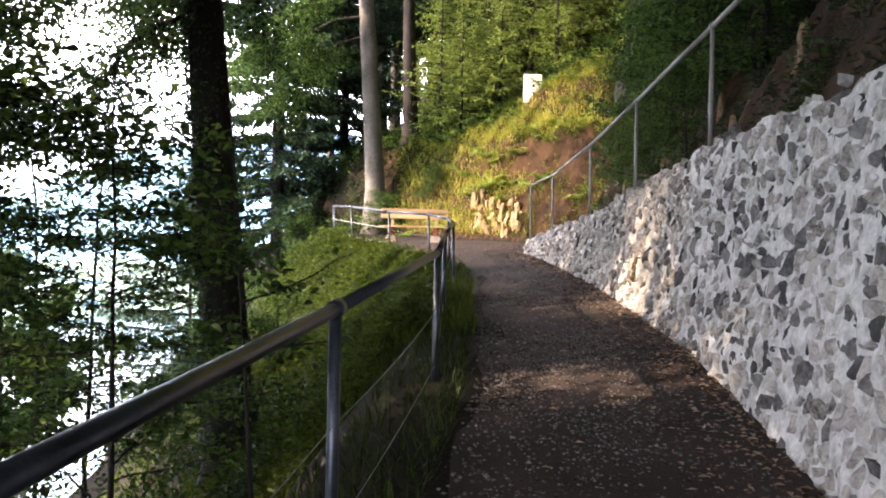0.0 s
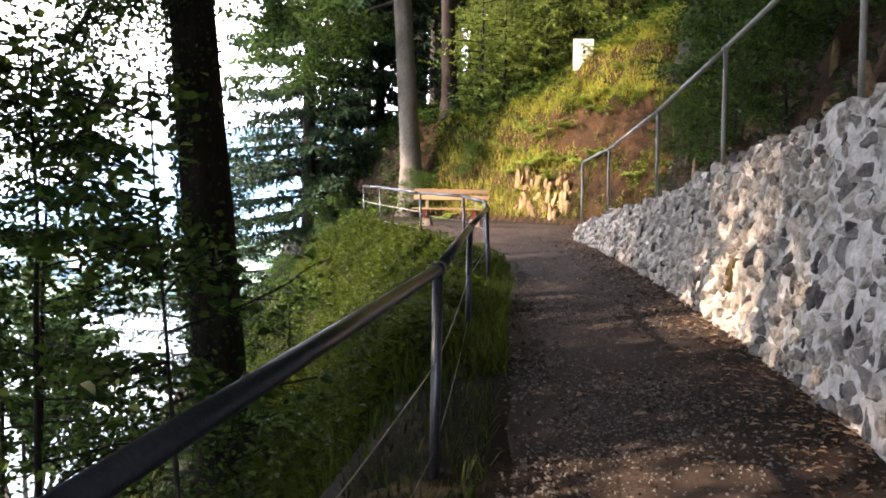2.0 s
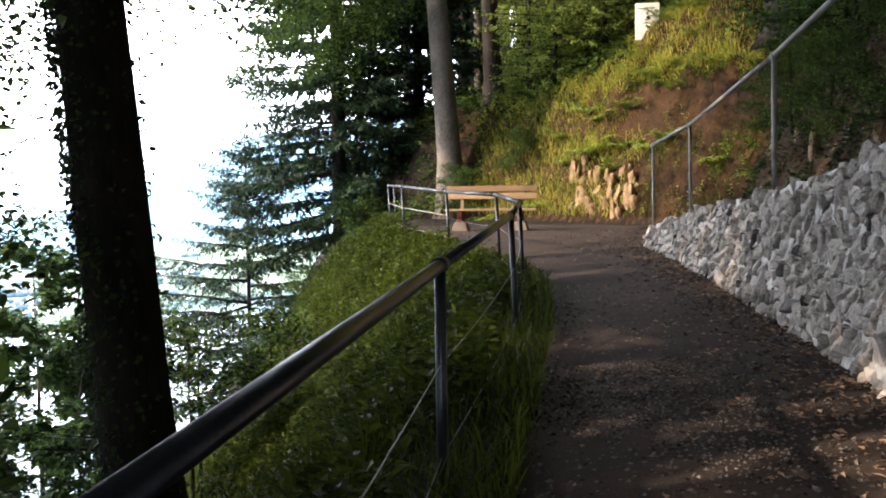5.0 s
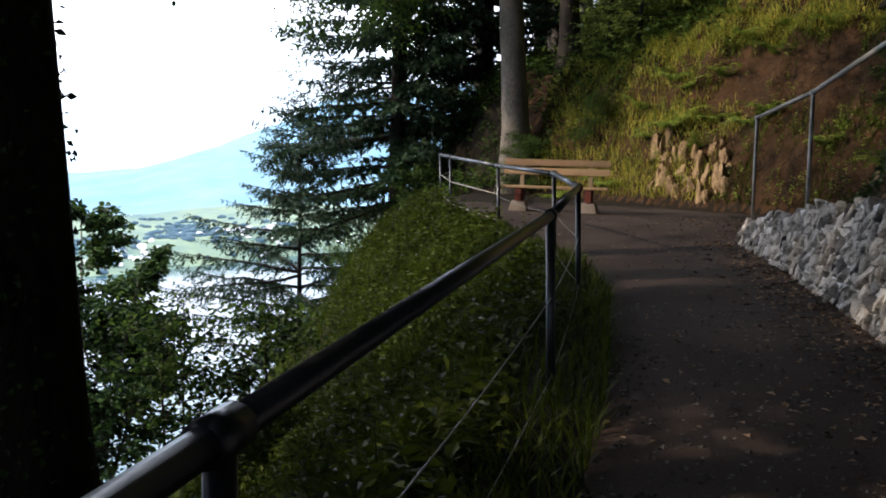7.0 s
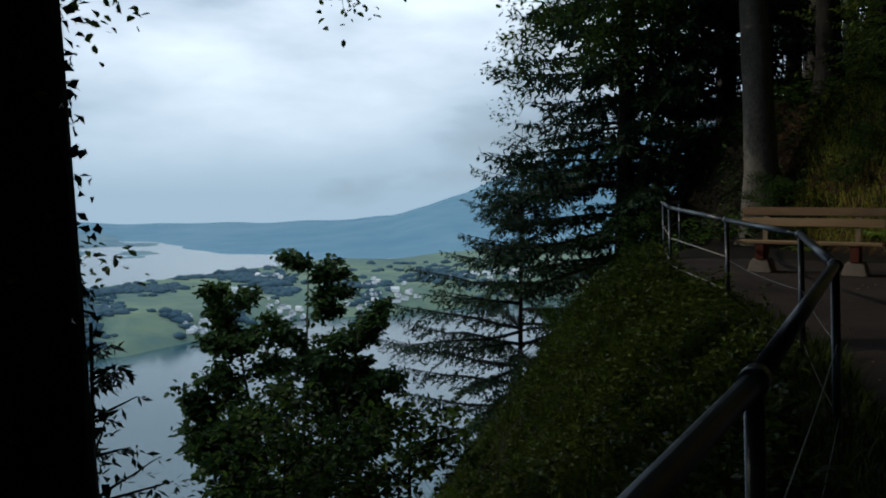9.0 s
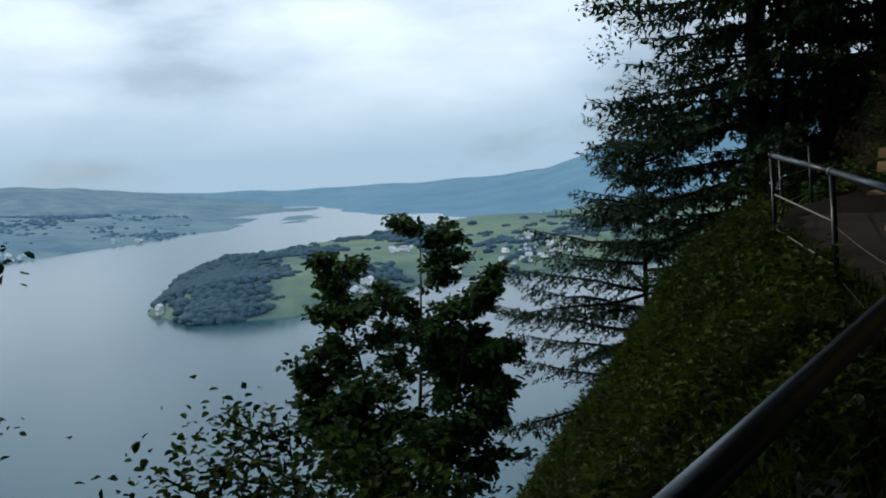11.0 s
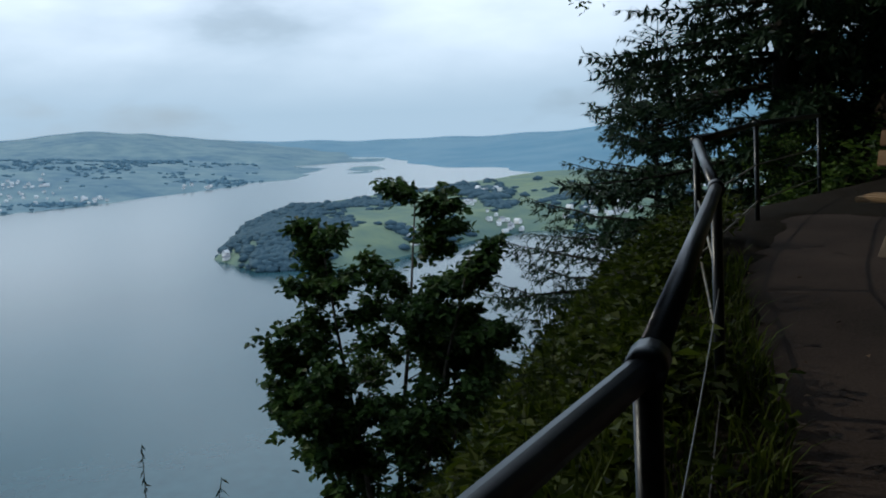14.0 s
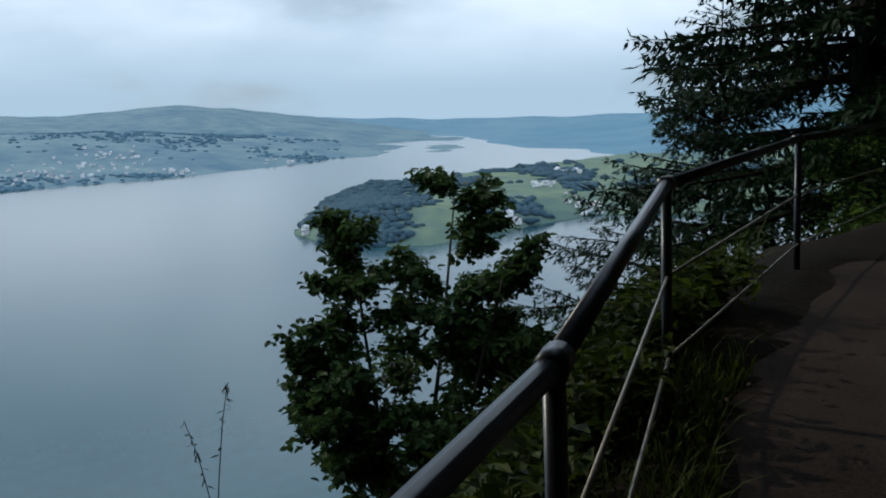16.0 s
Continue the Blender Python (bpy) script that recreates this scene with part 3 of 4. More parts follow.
UP = [(1.22, 20.5, 2.10), (1.525, 18.18, 2.24), (1.79, 14.3, 2.555), (1.985, 11.34, 2.885), (2.05, 8.0, 3.12), (2.14, 4.6, 3.40), (2.2, 1.2, 3.58), (2.25, -2.2, 3.68)]
UP_FEET = [(x + 0.02, y, float(np.interp(y, WALL_Y, WALL_TOP)) - 0.02) for x, y, z in UP]
railing(UP, UP_FEET, 0.023, 0.021, "slim pale grey pipe railing standing on the wall top", mat=M_STEEL_PALE)


# ---- bench ----
def bench():
    L = 1.92
    zg = float(path_z(-1.8, 24.6))
    ob = empty("bench", (-1.79, 24.6, zg), "wooden slatted park bench with red supports on concrete feet", "bench")
    for y, z, h in ((0.19, 0.865, 0.125), (0.145, 0.71, 0.125)):
        part("back_slat", box_bm((L, 0.035, h), (0, y, z), 0.008, Matrix.Rotation(radians(-12), 4, "X")), M_WOOD, ob)
    for y in (-0.26, -0.12, 0.02):
        part("seat_slat", box_bm((L, 0.12, 0.04), (0, y, 0.43), 0.008), M_WOOD, ob)
    for x in (-0.62, 0.62):
        bm = box_bm((0.34, 0.44, 0.20), (x, -0.08, 0.085), 0.02)
        for v in bm.verts:
            if v.co.z > 0.1:
                v.co.x = x + (v.co.x - x) * 0.72
        part("foot", bm, M_CONCRETE, ob, "weathered concrete foot")
        part("seat_support", box_bm((0.12, 0.40, 0.23), (x, -0.10, 0.295), 0.012), M_RED, ob, "dark red painted support")
        part("back_support", box_bm((0.075, 0.05, 0.56), (x, 0.165, 0.64), 0.008, Matrix.Rotation(radians(-12), 4, "X")), M_POSTWOOD, ob, "pale wooden upright")


bench()


# ---- sign board on the bank ----
def sign_board():
    x, y = 1.75, 30.2
    zg = float(ground_z(x, y))
    ob = empty("sign_board", (x, y, zg), "white board on a wooden post on the grassy bank", "sign")
    part("post", box_bm((0.10, 0.10, 6.0 - zg + 0.3), (0, 0.06, (6.0 - zg) / 2 - 0.15), 0.01), M_POSTWOOD, ob)
    part("board", box_bm((0.62, 0.04, 0.95), (0, 0, 5.75 - zg), 0.01), M_BOARD, ob, "sunlit white board")
    for dx, dz, w, h in ((0.02, 0.34, 0.22, 0.035), (0.07, 0.26, 0.12, 0.05), (0.17, 0.20, 0.05, 0.09)):
        part("print", box_bm((w, 0.006, h), (dx, -0.021, 5.75 - zg + dz), 0), M_STONE_DARK, ob, "grey printed mark")


sign_board()


# ---- trees ----
def bent(a, way, length, n, rng, sag=0.0, lift=0.0, wob=0.08):
    """Points along a branch that starts at a, sags and lifts its tip, with random bends."""
    t = np.linspace(0, 1, n)[:, None]
    p = np.asarray(a) + np.asarray(way) * length * t
    p = p + np.array([[0, 0, 1.0]]) * (-sag * t ** 1.5 + lift * t ** 3) * length
    w = np.cumsum(rng.normal(size=(n, 3)) * wob * length / n, axis=0)
    w[0] = 0
    return p + w


def broadleaf(at, height, r0, seed, limbs, leaf, leaf_mat, bark, label, lean=(0, 0), first=0.3, reach=0.35, twigs=7, per=42, flat=0.35, cluster=0.34, up=0.35, name="tree", taper=0.82, bend=0.012):
    """A broad-leaved tree: bent tapered trunk, limbs with twigs, and a crown of many single leaves in sprays."""
    rng = np.random.default_rng(seed)
    at = np.asarray(at, float)
    ob = empty(name, at, label, "tree")
    n = 14
    t = np.linspace(0, 1, n)
    pts = np.stack([lean[0] * t * height, lean[1] * t * height, t * height], 1)
    wander = np.cumsum(rng.normal(size=(n, 2)) * bend * height / n ** 0.5, axis=0)
    pts[:, :2] += wander * t[:, None]
    rad = r0 * (1 - taper * t) * (1 + 0.55 * np.exp(-t * height / 0.6))
    v, f = tube(np.vstack([pts[:1] - [0, 0, 0.5], pts]), np.concatenate([[rad[0] * 1.25], rad]), 14, 0.035, rng)
    part_np("trunk", v, f, bark, ob, smooth=True)
    wood, base, ends = [], [], []
    for k in range(limbs):
        u = first + (0.98 - first) * (k + rng.uniform(0.1, 0.9)) / limbs
        a = np.array([np.interp(u, t, pts[:, i]) for i in range(3)])
        ang = rng.uniform(0, 2 * np.pi)
        way = unit(np.array([math.cos(ang), math.sin(ang), up + rng.uniform(-0.2, 0.35)]))
        length = height * reach * (1.15 - 0.75 * (u - first) / (1 - first)) * rng.uniform(0.7, 1.15)
        line = bent(a, way, length, 7, rng, 0.18, 0.1)
        r = max(0.012, np.interp(u, t, rad) * 0.42)
        wood = [tube(line, np.linspace(r, 0.008, 7), 6, 0.0, rng)]
        for _ in range(twigs):
            q = rng.uniform(0.25, 1.0)
            s = np.array([np.interp(q, np.linspace(0, 1, 7), line[:, i]) for i in range(3)])
            w2 = unit(way + rng.normal(size=3) * [0.75, 0.75, 0.3])
            l2 = length * rng.uniform(0.16, 0.42)
            tw = bent(s, w2, l2, 4, rng, 0.2, 0.0)
            wood.append(tube(tw, np.linspace(r * 0.35 + 0.003, 0.003, 4), 4, 0.0, rng))
            ends.append(tw)
        v, f = joined(wood)
        part_np("limb", v, f, bark, ob, smooth=True)
    for tw in ends:
        m = int(per * rng.uniform(0.6, 1.4))
        q = rng.uniform(0.1, 1.12, m)
        c = np.stack([np.interp(q, np.linspace(0, 1, 4), tw[:, i]) for i in range(3)], 1)
        base.append(c + rng.normal(size=(m, 3)) * [cluster, cluster, cluster * flat])
    base = np.vstack(base)
    m = len(base)
    way = unit(rng.normal(size=(m, 3)) * [1, 1, 0.45] - [0, 0, 0.25])
    nor = unit(rng.normal(size=(m, 3)) * 0.55 + [0, 0, 1])
    size = leaf * rng.uniform(0.6, 1.3, m)
    v, f = leaves(base, way, nor, size, size * 0.66)
    part_np("crown", v, f, leaf_mat, ob)
    return ob


def conifer(at, height, spread, seed, mat, label, bark=M_BARK, r0=0.2, whorl=0.42, start=0.12, droop=0.28, needle=0.17, gap=0.055, name="spruce_tree", arms=6, power=0.75, twig_gap=0.17):
    """A spruce or fir: straight trunk, whorls of drooping arms, side twigs set with needle tufts."""
    rng = np.random.default_rng(seed)
    ob = empty(name, at, label, "tree")
    pts = np.array([[0, 0, -0.6], [0, 0, 0], [0, 0, height * 0.5], [0, 0, height]])
    v, f = tube(pts, [r0 * 1.2, r0, r0 * 0.55, 0.012], 10, 0.03, rng)
    part_np("trunk", v, f, bark, ob, smooth=True)
    wood, base, ways = [], [], []
    z = height * start
    while z < height * 0.985:
        u = z / height
        for k in range(arms):
            ang = 2 * np.pi * (k + rng.uniform(0, 1)) / arms
            L = max(0.12, spread * (1 - u) ** power * rng.uniform(0.55, 1.12))
            way = np.array([math.cos(ang), math.sin(ang), 0.45 * u - 0.05])
            line = bent([0, 0, z + rng.uniform(-0.15, 0.15)], way, L, 8, rng, droop, droop * 0.55, 0.06)
            wood.append(tube(line, np.linspace(0.022 * (L / 2 + 0.4), 0.004, 8), 4, 0.0, rng))
            count = max(3, int(L / twig_gap))
            q = np.linspace(0.12, 1.0, count)
            root = np.stack([np.interp(q, np.linspace(0, 1, 8), line[:, i]) for i in range(3)], 1)
            fw = unit(way * [1, 1, 0])
            sd = np.array([-fw[1], fw[0], 0])
            for s in (-1, 1):
                tl = np.clip((1.05 - q) * L * 0.42, 0.10, 0.75) * rng.uniform(0.6, 1.2, count)
                tw = unit(fw * 0.75 + sd * s * 0.8 + rng.normal(size=(count, 3)) * 0.16 - [0, 0, 0.30])
                for j in range(count):
                    m = max(2, int(tl[j] / gap))
                    e = rng.uniform(0, 1, m)[:, None]
                    base.append(root[j] + tw[j] * tl[j] * e - [0, 0, 1] * (e ** 2) * tl[j] * 0.25)
                    ways.append(np.repeat(tw[j][None], m, 0))
        z += whorl * rng.uniform(0.8, 1.2) * (1.15 - 0.5 * u)
    v, f = joined(wood)
    tagged(part_np("branchwork", v, f, bark, ob, smooth=True), kind="stuff")
    base, ways = np.vstack(base), np.vstack(ways)
    m = len(base)
    way = unit(ways + rng.normal(size=(m, 3)) * 0.55 - [0, 0, 0.12])
    nor = unit(rng.normal(size=(m, 3)) * 0.4 + [0, 0, 1])
    size = needle * rng.uniform(0.6, 1.3, m)
    v, f = blades(base, way, nor, size, size * 0.33, 0.1)
    part_np("crown", v, f, mat, ob)
    return ob


def gz(x, y):
    return float(ground_z(x, y))


# the large ivy-grown trunk in the slope
big = broadleaf((-3.86, 14.0, gz(-3.86, 14.0)), 17.0, 0.365, 21, 16, 0.13, M_LEAF, M_BARK, "tall dark ivy-grown beech trunk rising from the slope", (-0.082, 0.0), 0.52, 0.27, 9, 110, 0.4, 0.36, 0.2, taper=0.42, bend=0.002)


def ivy(tree, height, r, lean, seed):
    rng = np.random.default_rng(seed)
    m = 5200
    z = rng.uniform(0.5, height, m)
    ang = rng.normal(math.pi, 1.15, m)
    rr = r * (1 - 0.42 * z / 17.0) * 1.02 + np.abs(rng.normal(size=m)) * 0.035
    base = np.stack([lean * z + np.cos(ang) * rr, np.sin(ang) * rr, z], 1)
    out = np.stack([np.cos(ang), np.sin(ang), np.zeros(m)], 1)
    way = unit(out * 0.5 + rng.normal(size=(m, 3)) * 0.6 - [0, 0, 0.5])
    v, f = blades(base, way, unit(out + rng.normal(size=(m, 3)) * 0.4), rng.uniform(0.04, 0.10, m), rng.uniform(0.035, 0.075, m))
    part_np("ivy", v, f, M_IVY_SHADED, tree, "dark ivy leaves")


ivy(big, 12.0, 0.365, -0.082, 3)

def bough(tree, start, end, seed, leaf=0.10, long=1.7):
    """A long drooping bough of the tree with hanging sprays of leaves."""
    rng = np.random.default_rng(seed)
    a, b = np.array(start), np.array(end)
    t = np.linspace(0, 1, 12)[:, None]
    line = a + (b - a) * t + np.array([[0, 0, 1.0]]) * (1.3 * t * (1 - t) * 2.0) + np.cumsum(rng.normal(size=(12, 3)) * 0.05, axis=0)
    wood, base = [tube(line, np.linspace(0.07, 0.012, 12), 6, 0.0, rng)], []
    for _ in range(34):
        q = rng.uniform(0.3, 1.0)
        s0 = np.array([np.interp(q, t[:, 0], line[:, i]) for i in range(3)])
        tw = bent(s0, unit(rng.normal(size=3) * [0.7, 0.7, 0.2] + unit(b - a) * 0.5 - [0, 0, 0.35]), rng.uniform(0.35 * long, long), 5, rng, 0.3)
        wood.append(tube(tw, np.linspace(0.014, 0.003, 5), 4, 0.0, rng))
        m = 120
        e = rng.uniform(0.15, 1.1, m)
        c = np.stack([np.interp(e, np.linspace(0, 1, 5), tw[:, i]) for i in range(3)], 1)
        base.append(c + rng.normal(size=(m, 3)) * [0.2, 0.2, 0.10])
    v, f = joined(wood)
    part_np("bough", v, f, M_BARK, tree, smooth=True)
    base = np.vstack(base)
    m = len(base)
    size = leaf * rng.uniform(0.6, 1.3, m)
    v, f = leaves(base, unit(rng.normal(size=(m, 3)) * [1, 1, 0.5] - [0, 0, 0.35]), unit(rng.normal(size=(m, 3)) * 0.55 + [0, 0, 1]), size, size * 0.62)
    part_np("bough_foliage", v, f, M_LEAF, tree)


big_z = big.location.z
bough(big, (-0.8, 0.1, 9.4), (-3.9, 8.0, 5.7 - big_z), 4)
bough(big, (-0.7, 0.0, 8.2), (-4.6, -1.5, 3.4 - big_z), 6)
bough(big, (-0.6, 0.0, 7.6), (-2.6, 3.2, 5.0 - big_z), 8)
bough(big, (-0.8, 0.1, 9.0), (-0.3, 3.4, 4.3 - big_z), 12, 0.09, 0.8)
bough(big, (-0.4, 0.0, 4.4 - big_z), (-2.5, 0.0, 2.7 - big_z), 9, 0.08)

# the pale trunk behind the bench
pale = broadleaf((-3.6, 31.2, gz(-3.6, 31.2)), 17.0, 0.35, 33, 9, 0.12, M_LEAF, M_BEECH, "tall pale-barked beech behind the bench", (-0.07, 0.0), 0.68, 0.2, 6, 70, 0.4, 0.4, 0.25, taper=0.5, bend=0.003)
pale_z = pale.location.z
bough(pale, (-0.5, 0.0, 7.4), (-5.6, -0.7, 5.0 - pale_z), 14, 0.11)
bough(pale, (-0.5, 0.0, 8.4), (-4.2, -2.4, 6.4 - pale_z), 15, 0.11)
bough(pale, (-0.5, 0.0, 6.6), (-3.2, -1.0, 5.4 - pale_z), 16, 0.11)
broadleaf((-2.6, 33.4, gz(-2.6, 33.4)), 16.0, 0.30, 34, 8, 0.12, M_LEAF, M_BARK, "dark slim forest tree behind the bench", (-0.05, 0.0), 0.68, 0.2, 6, 60, 0.4, 0.4, 0.25)

# leafy saplings in the slope
SAPLINGS = [(-5.2, 7.2, 8.0, 41), (-6.8, 10.0, 9.0, 42), (-4.1, 9.6, 5.4, 43), (-7.4, 13.2, 7.5, 45), (-6.0, 3.0, 8.0, 47), (-9.5, 11.0, 10.0, 48), (-5.4, 11.8, 5.6, 49), (-7.3, 14.1, 7.5, 50)]
broadleaf((-1.95, 7.7, gz(-1.95, 7.7)), 2.3 - gz(-1.95, 7.7), 0.022, 58, 9, 0.10, M_LEAF, M_BARK, "young beech with large dark leaves close below the railing", (-0.05, 0.0), 0.4, 0.26, 5, 13, 0.5, 0.15, 0.3, name="beech_sapling")
for x, y, h, seed in SAPLINGS:
    h += 1.6
    broadleaf((x, y, gz(x, y)), h, 0.05, seed, 16, 0.085, M_LEAF, M_BARK, "slender leafy beech sapling on the steep slope", (0.02, 0.0), 0.25, 0.28, 8, 50, 0.22, 0.30, 0.12)

# tall beeches added mostly out of view, so that their crowns shade the path
tall = broadleaf((-7.5, 1.5, gz(-7.5, 1.5)), 28.5, 0.30, 55, 20, 0.125, M_LEAF, M_BARK, "tall beech added mostly out of view, its dense crown shading the path", (0.0, 0.0), 0.52, 0.18, 10, 380, 0.5, 0.55, 0.15)
for x, y, r in ((-8.2, 7.5, 70), (-7.0, -5.0, 150), (-8.4, 11.4, 220), (-8.4, 4.4, 20), (-5.6, -1.4, 250), (-6.0, 5.6, 300), (-6.6, 9.0, 190), (-8.3, 14.2, 350), (-8.5, -1.5, 25), (-5.3, 3.4, 95), (-5.5, 6.6, 275), (-6.3, 10.3, 330), (-12.5, 10.0, 5), (-14.0, 4.0, 75), (-13.5, -3.0, 165)):
    copy_thing(tall, pose(x, y, gz(x, y) - 0.3, 0, 0, r))
# Wider unseen copies that hold the sun off the path near the bench.
for x, y, r in ((-9.9, 16.6, 110), (-9.3, 15.0, 205), (-8.8, 12.6, 20)):
    c = copy_thing(tall, pose(x, y, gz(x, y) - 0.3, 0, 0, r))
    c.scale = (1.45, 1.45, 1.2)
# Copies added above the bank to cut the sky light from overhead.
for x, y, r in ((6.6, 17.5, 35), (7.4, 24.6, 125), (6.2, 11.0, 215), (6.4, 5.0, 305), (9.0, 20.5, 75), (5.6, 21.4, 15), (4.8, 27.2, 95), (6.6, 30.4, 185), (5.2, 14.6, 275), (8.6, 33.5, 330), (5.0, 8.0, 50)):
    c = copy_thing(tall, pose(x, y, gz(x, y) - 0.3, 0, 0, r))
    c.scale = (1.6, 1.6, 0.82)
# More beeches added above the wall and behind, to block sky light.
upper = broadleaf((6.8, 3.0, gz(6.8, 3.0)), 15.0, 0.28, 57, 16, 0.14, M_LEAF, M_BARK, "forest beech added mostly out of view to block light", (0.0, 0.0), 0.4, 0.30, 9, 260, 0.5, 0.5, 0.15)
# Unseen copy on the lake side that blocks a sun patch on the wall.
copy_thing(upper, pose(-6.8, 1.0, gz(-6.8, 1.0) - 0.3, 0, 0, 120))
for x, y, r in ((7.6, 9.5, 200), (7.8, 16.5, 290), (1.5, -10.0, 310), (-3.5, -13.0, 45), (6.5, -6.0, 85), (3.6, -4.5, 160), (7.0, 22.5, 30), (9.0, 27.5, 140), (6.2, 13.0, 260), (5.8, 19.5, 330)):
    c = copy_thing(upper, pose(x, y, gz(x, y) - 0.3, 0, 0, r))
    c.scale = (1.75, 1.75, 1.1)
for x, y, top, seed in ((-5.2, 17.8, -0.25, 52), (-4.0, 17.5, -0.2, 54), (-4.9, 16.9, -0.35, 56)):
    broadleaf((x, y, gz(x, y)), top - gz(x, y), 0.025, seed, 10, 0.075, M_LEAF, M_BARK, "leafy shrub on the slope below the railing", (0.0, 0.0), 0.4, 0.36, 5, 26, 0.4, 0.20, 0.5, name="shrub")
conifer((-4.7, 14.85, gz(-4.7, 14.85)), 0.85 - gz(-4.7, 14.85), 1.35, 74, M_NEEDLE, "young spruce with sparse twigs on the slope", r0=0.03, whorl=0.36, arms=4, twig_gap=0.12, gap=0.016, needle=0.075, droop=0.0)

# the maple below the view point, with four leaders
for (x, y), h, lean, seed in (((-18.2, 33.0), 11.0, (-0.25, 0.36), 61), ((-18.0, 33.2), 9.1, (0.02, 0.34), 62), ((-18.4, 32.8), 10.0, (-0.35, 0.05), 63), ((-18.3, 32.6), 6.4, (-0.5, -0.12), 64), ((-17.9, 33.3), 7.0, (0.08, 0.46), 65)):
    broadleaf((x, y, -11.5), h, 0.10, seed, 21, 0.26, M_MAPLE, M_BEECH, "young maple with large leaves below the view point", lean, 0.28, 0.25, 7, 38, 0.7, 0.17, 0.5, name="maple_tree")

# conifers at the view point's far side
conifer((-12.4, 37.5, -9.5), 13.4, 8.4, 71, M_NEEDLE, "dark young spruce on the steep slope", r0=0.14, gap=0.026, twig_gap=0.19, needle=0.17, start=0.3, arms=5, whorl=0.72, droop=0.16)
tall_spruce = conifer((-8.2, 35.5, -7.0), 34.0, 6.0, 72, M_NEEDLE, "tall dark spruce with drooping boughs", r0=0.34, whorl=0.66, twig_gap=0.18, gap=0.032, needle=0.23, start=0.2, arms=6)
conifer((-5.8, 37.5, -4.0), 22.0, 5.5, 73, M_NEEDLE, "tall dark spruce at the edge of the wood", r0=0.3, whorl=0.62, twig_gap=0.17, gap=0.034, needle=0.23)
for x, y, s, r in ((-4.6, 41.0, 0.8, 40), (-2.2, 39.5, 0.75, 220), (0.4, 46.0, 0.9, 80), (4.5, 45.0, 0.9, 170), (8.5, 43.0, 0.9, 260), (-5.0, 52.0, 0.9, 15)):
    c = copy_thing(tall_spruce, pose(x, y, gz(x, y) - 0.5, 0, 0, r))
    c.scale = (s, s, s)

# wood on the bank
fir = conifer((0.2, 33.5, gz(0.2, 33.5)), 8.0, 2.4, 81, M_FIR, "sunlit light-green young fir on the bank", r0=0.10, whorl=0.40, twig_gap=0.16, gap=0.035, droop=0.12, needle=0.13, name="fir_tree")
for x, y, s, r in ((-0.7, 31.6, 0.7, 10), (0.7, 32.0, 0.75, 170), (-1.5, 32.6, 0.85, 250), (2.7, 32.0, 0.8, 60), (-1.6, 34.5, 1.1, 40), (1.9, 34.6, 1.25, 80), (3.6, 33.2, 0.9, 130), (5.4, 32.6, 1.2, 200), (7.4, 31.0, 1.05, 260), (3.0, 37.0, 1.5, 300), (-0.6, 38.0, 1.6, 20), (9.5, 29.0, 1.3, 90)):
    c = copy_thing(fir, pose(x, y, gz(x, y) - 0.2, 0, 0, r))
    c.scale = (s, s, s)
old = conifer((-1.2, 42.0, gz(-1.2, 42.0)), 19.0, 4.2, 83, M_NEEDLE, "tall forest spruce with a bare lower trunk", M_BEECH, r0=0.2, start=0.3, whorl=0.6, twig_gap=0.22, gap=0.045, needle=0.28, name="forest_spruce")
for x, y, s, r in ((1.2, 43.0, 1.05, 50), (4.0, 41.0, 0.95, 110), (7.5, 39.5, 1.1, 170), (11.0, 36.0, 1.0, 230), (-4.2, 42.5, 1.1, 290), (2.6, 48.0, 1.3, 15), (-2.6, 49.0, 1.3, 75), (7.0, 47.0, 1.3, 35), (13.5, 31.0, 1.0, 310), (-7.5, 44.0, 1.1, 210), (-3.4, 45.5, 1.2, 100), (-4.6, 56.0, 1.3, 190), (-6.6, 58.0, 1.3, 280), (-1.4, 55.0, 1.2, 330)):
    c = copy_thing(old, pose(x, y, gz(x, y) - 0.3, 0, 0, r))
    c.scale = (s, s, s)

# bushes on the bank above the wall
bush = broadleaf((3.9, 9.0, gz(3.9, 9.0)), 3.6, 0.05, 91, 14, 0.10, M_LEAF, M_BARK, "dark leafy bush on the bank above the wall", (-0.1, 0), 0.1, 0.42, 7, 42, 0.5, 0.26, 0.3, name="bush")
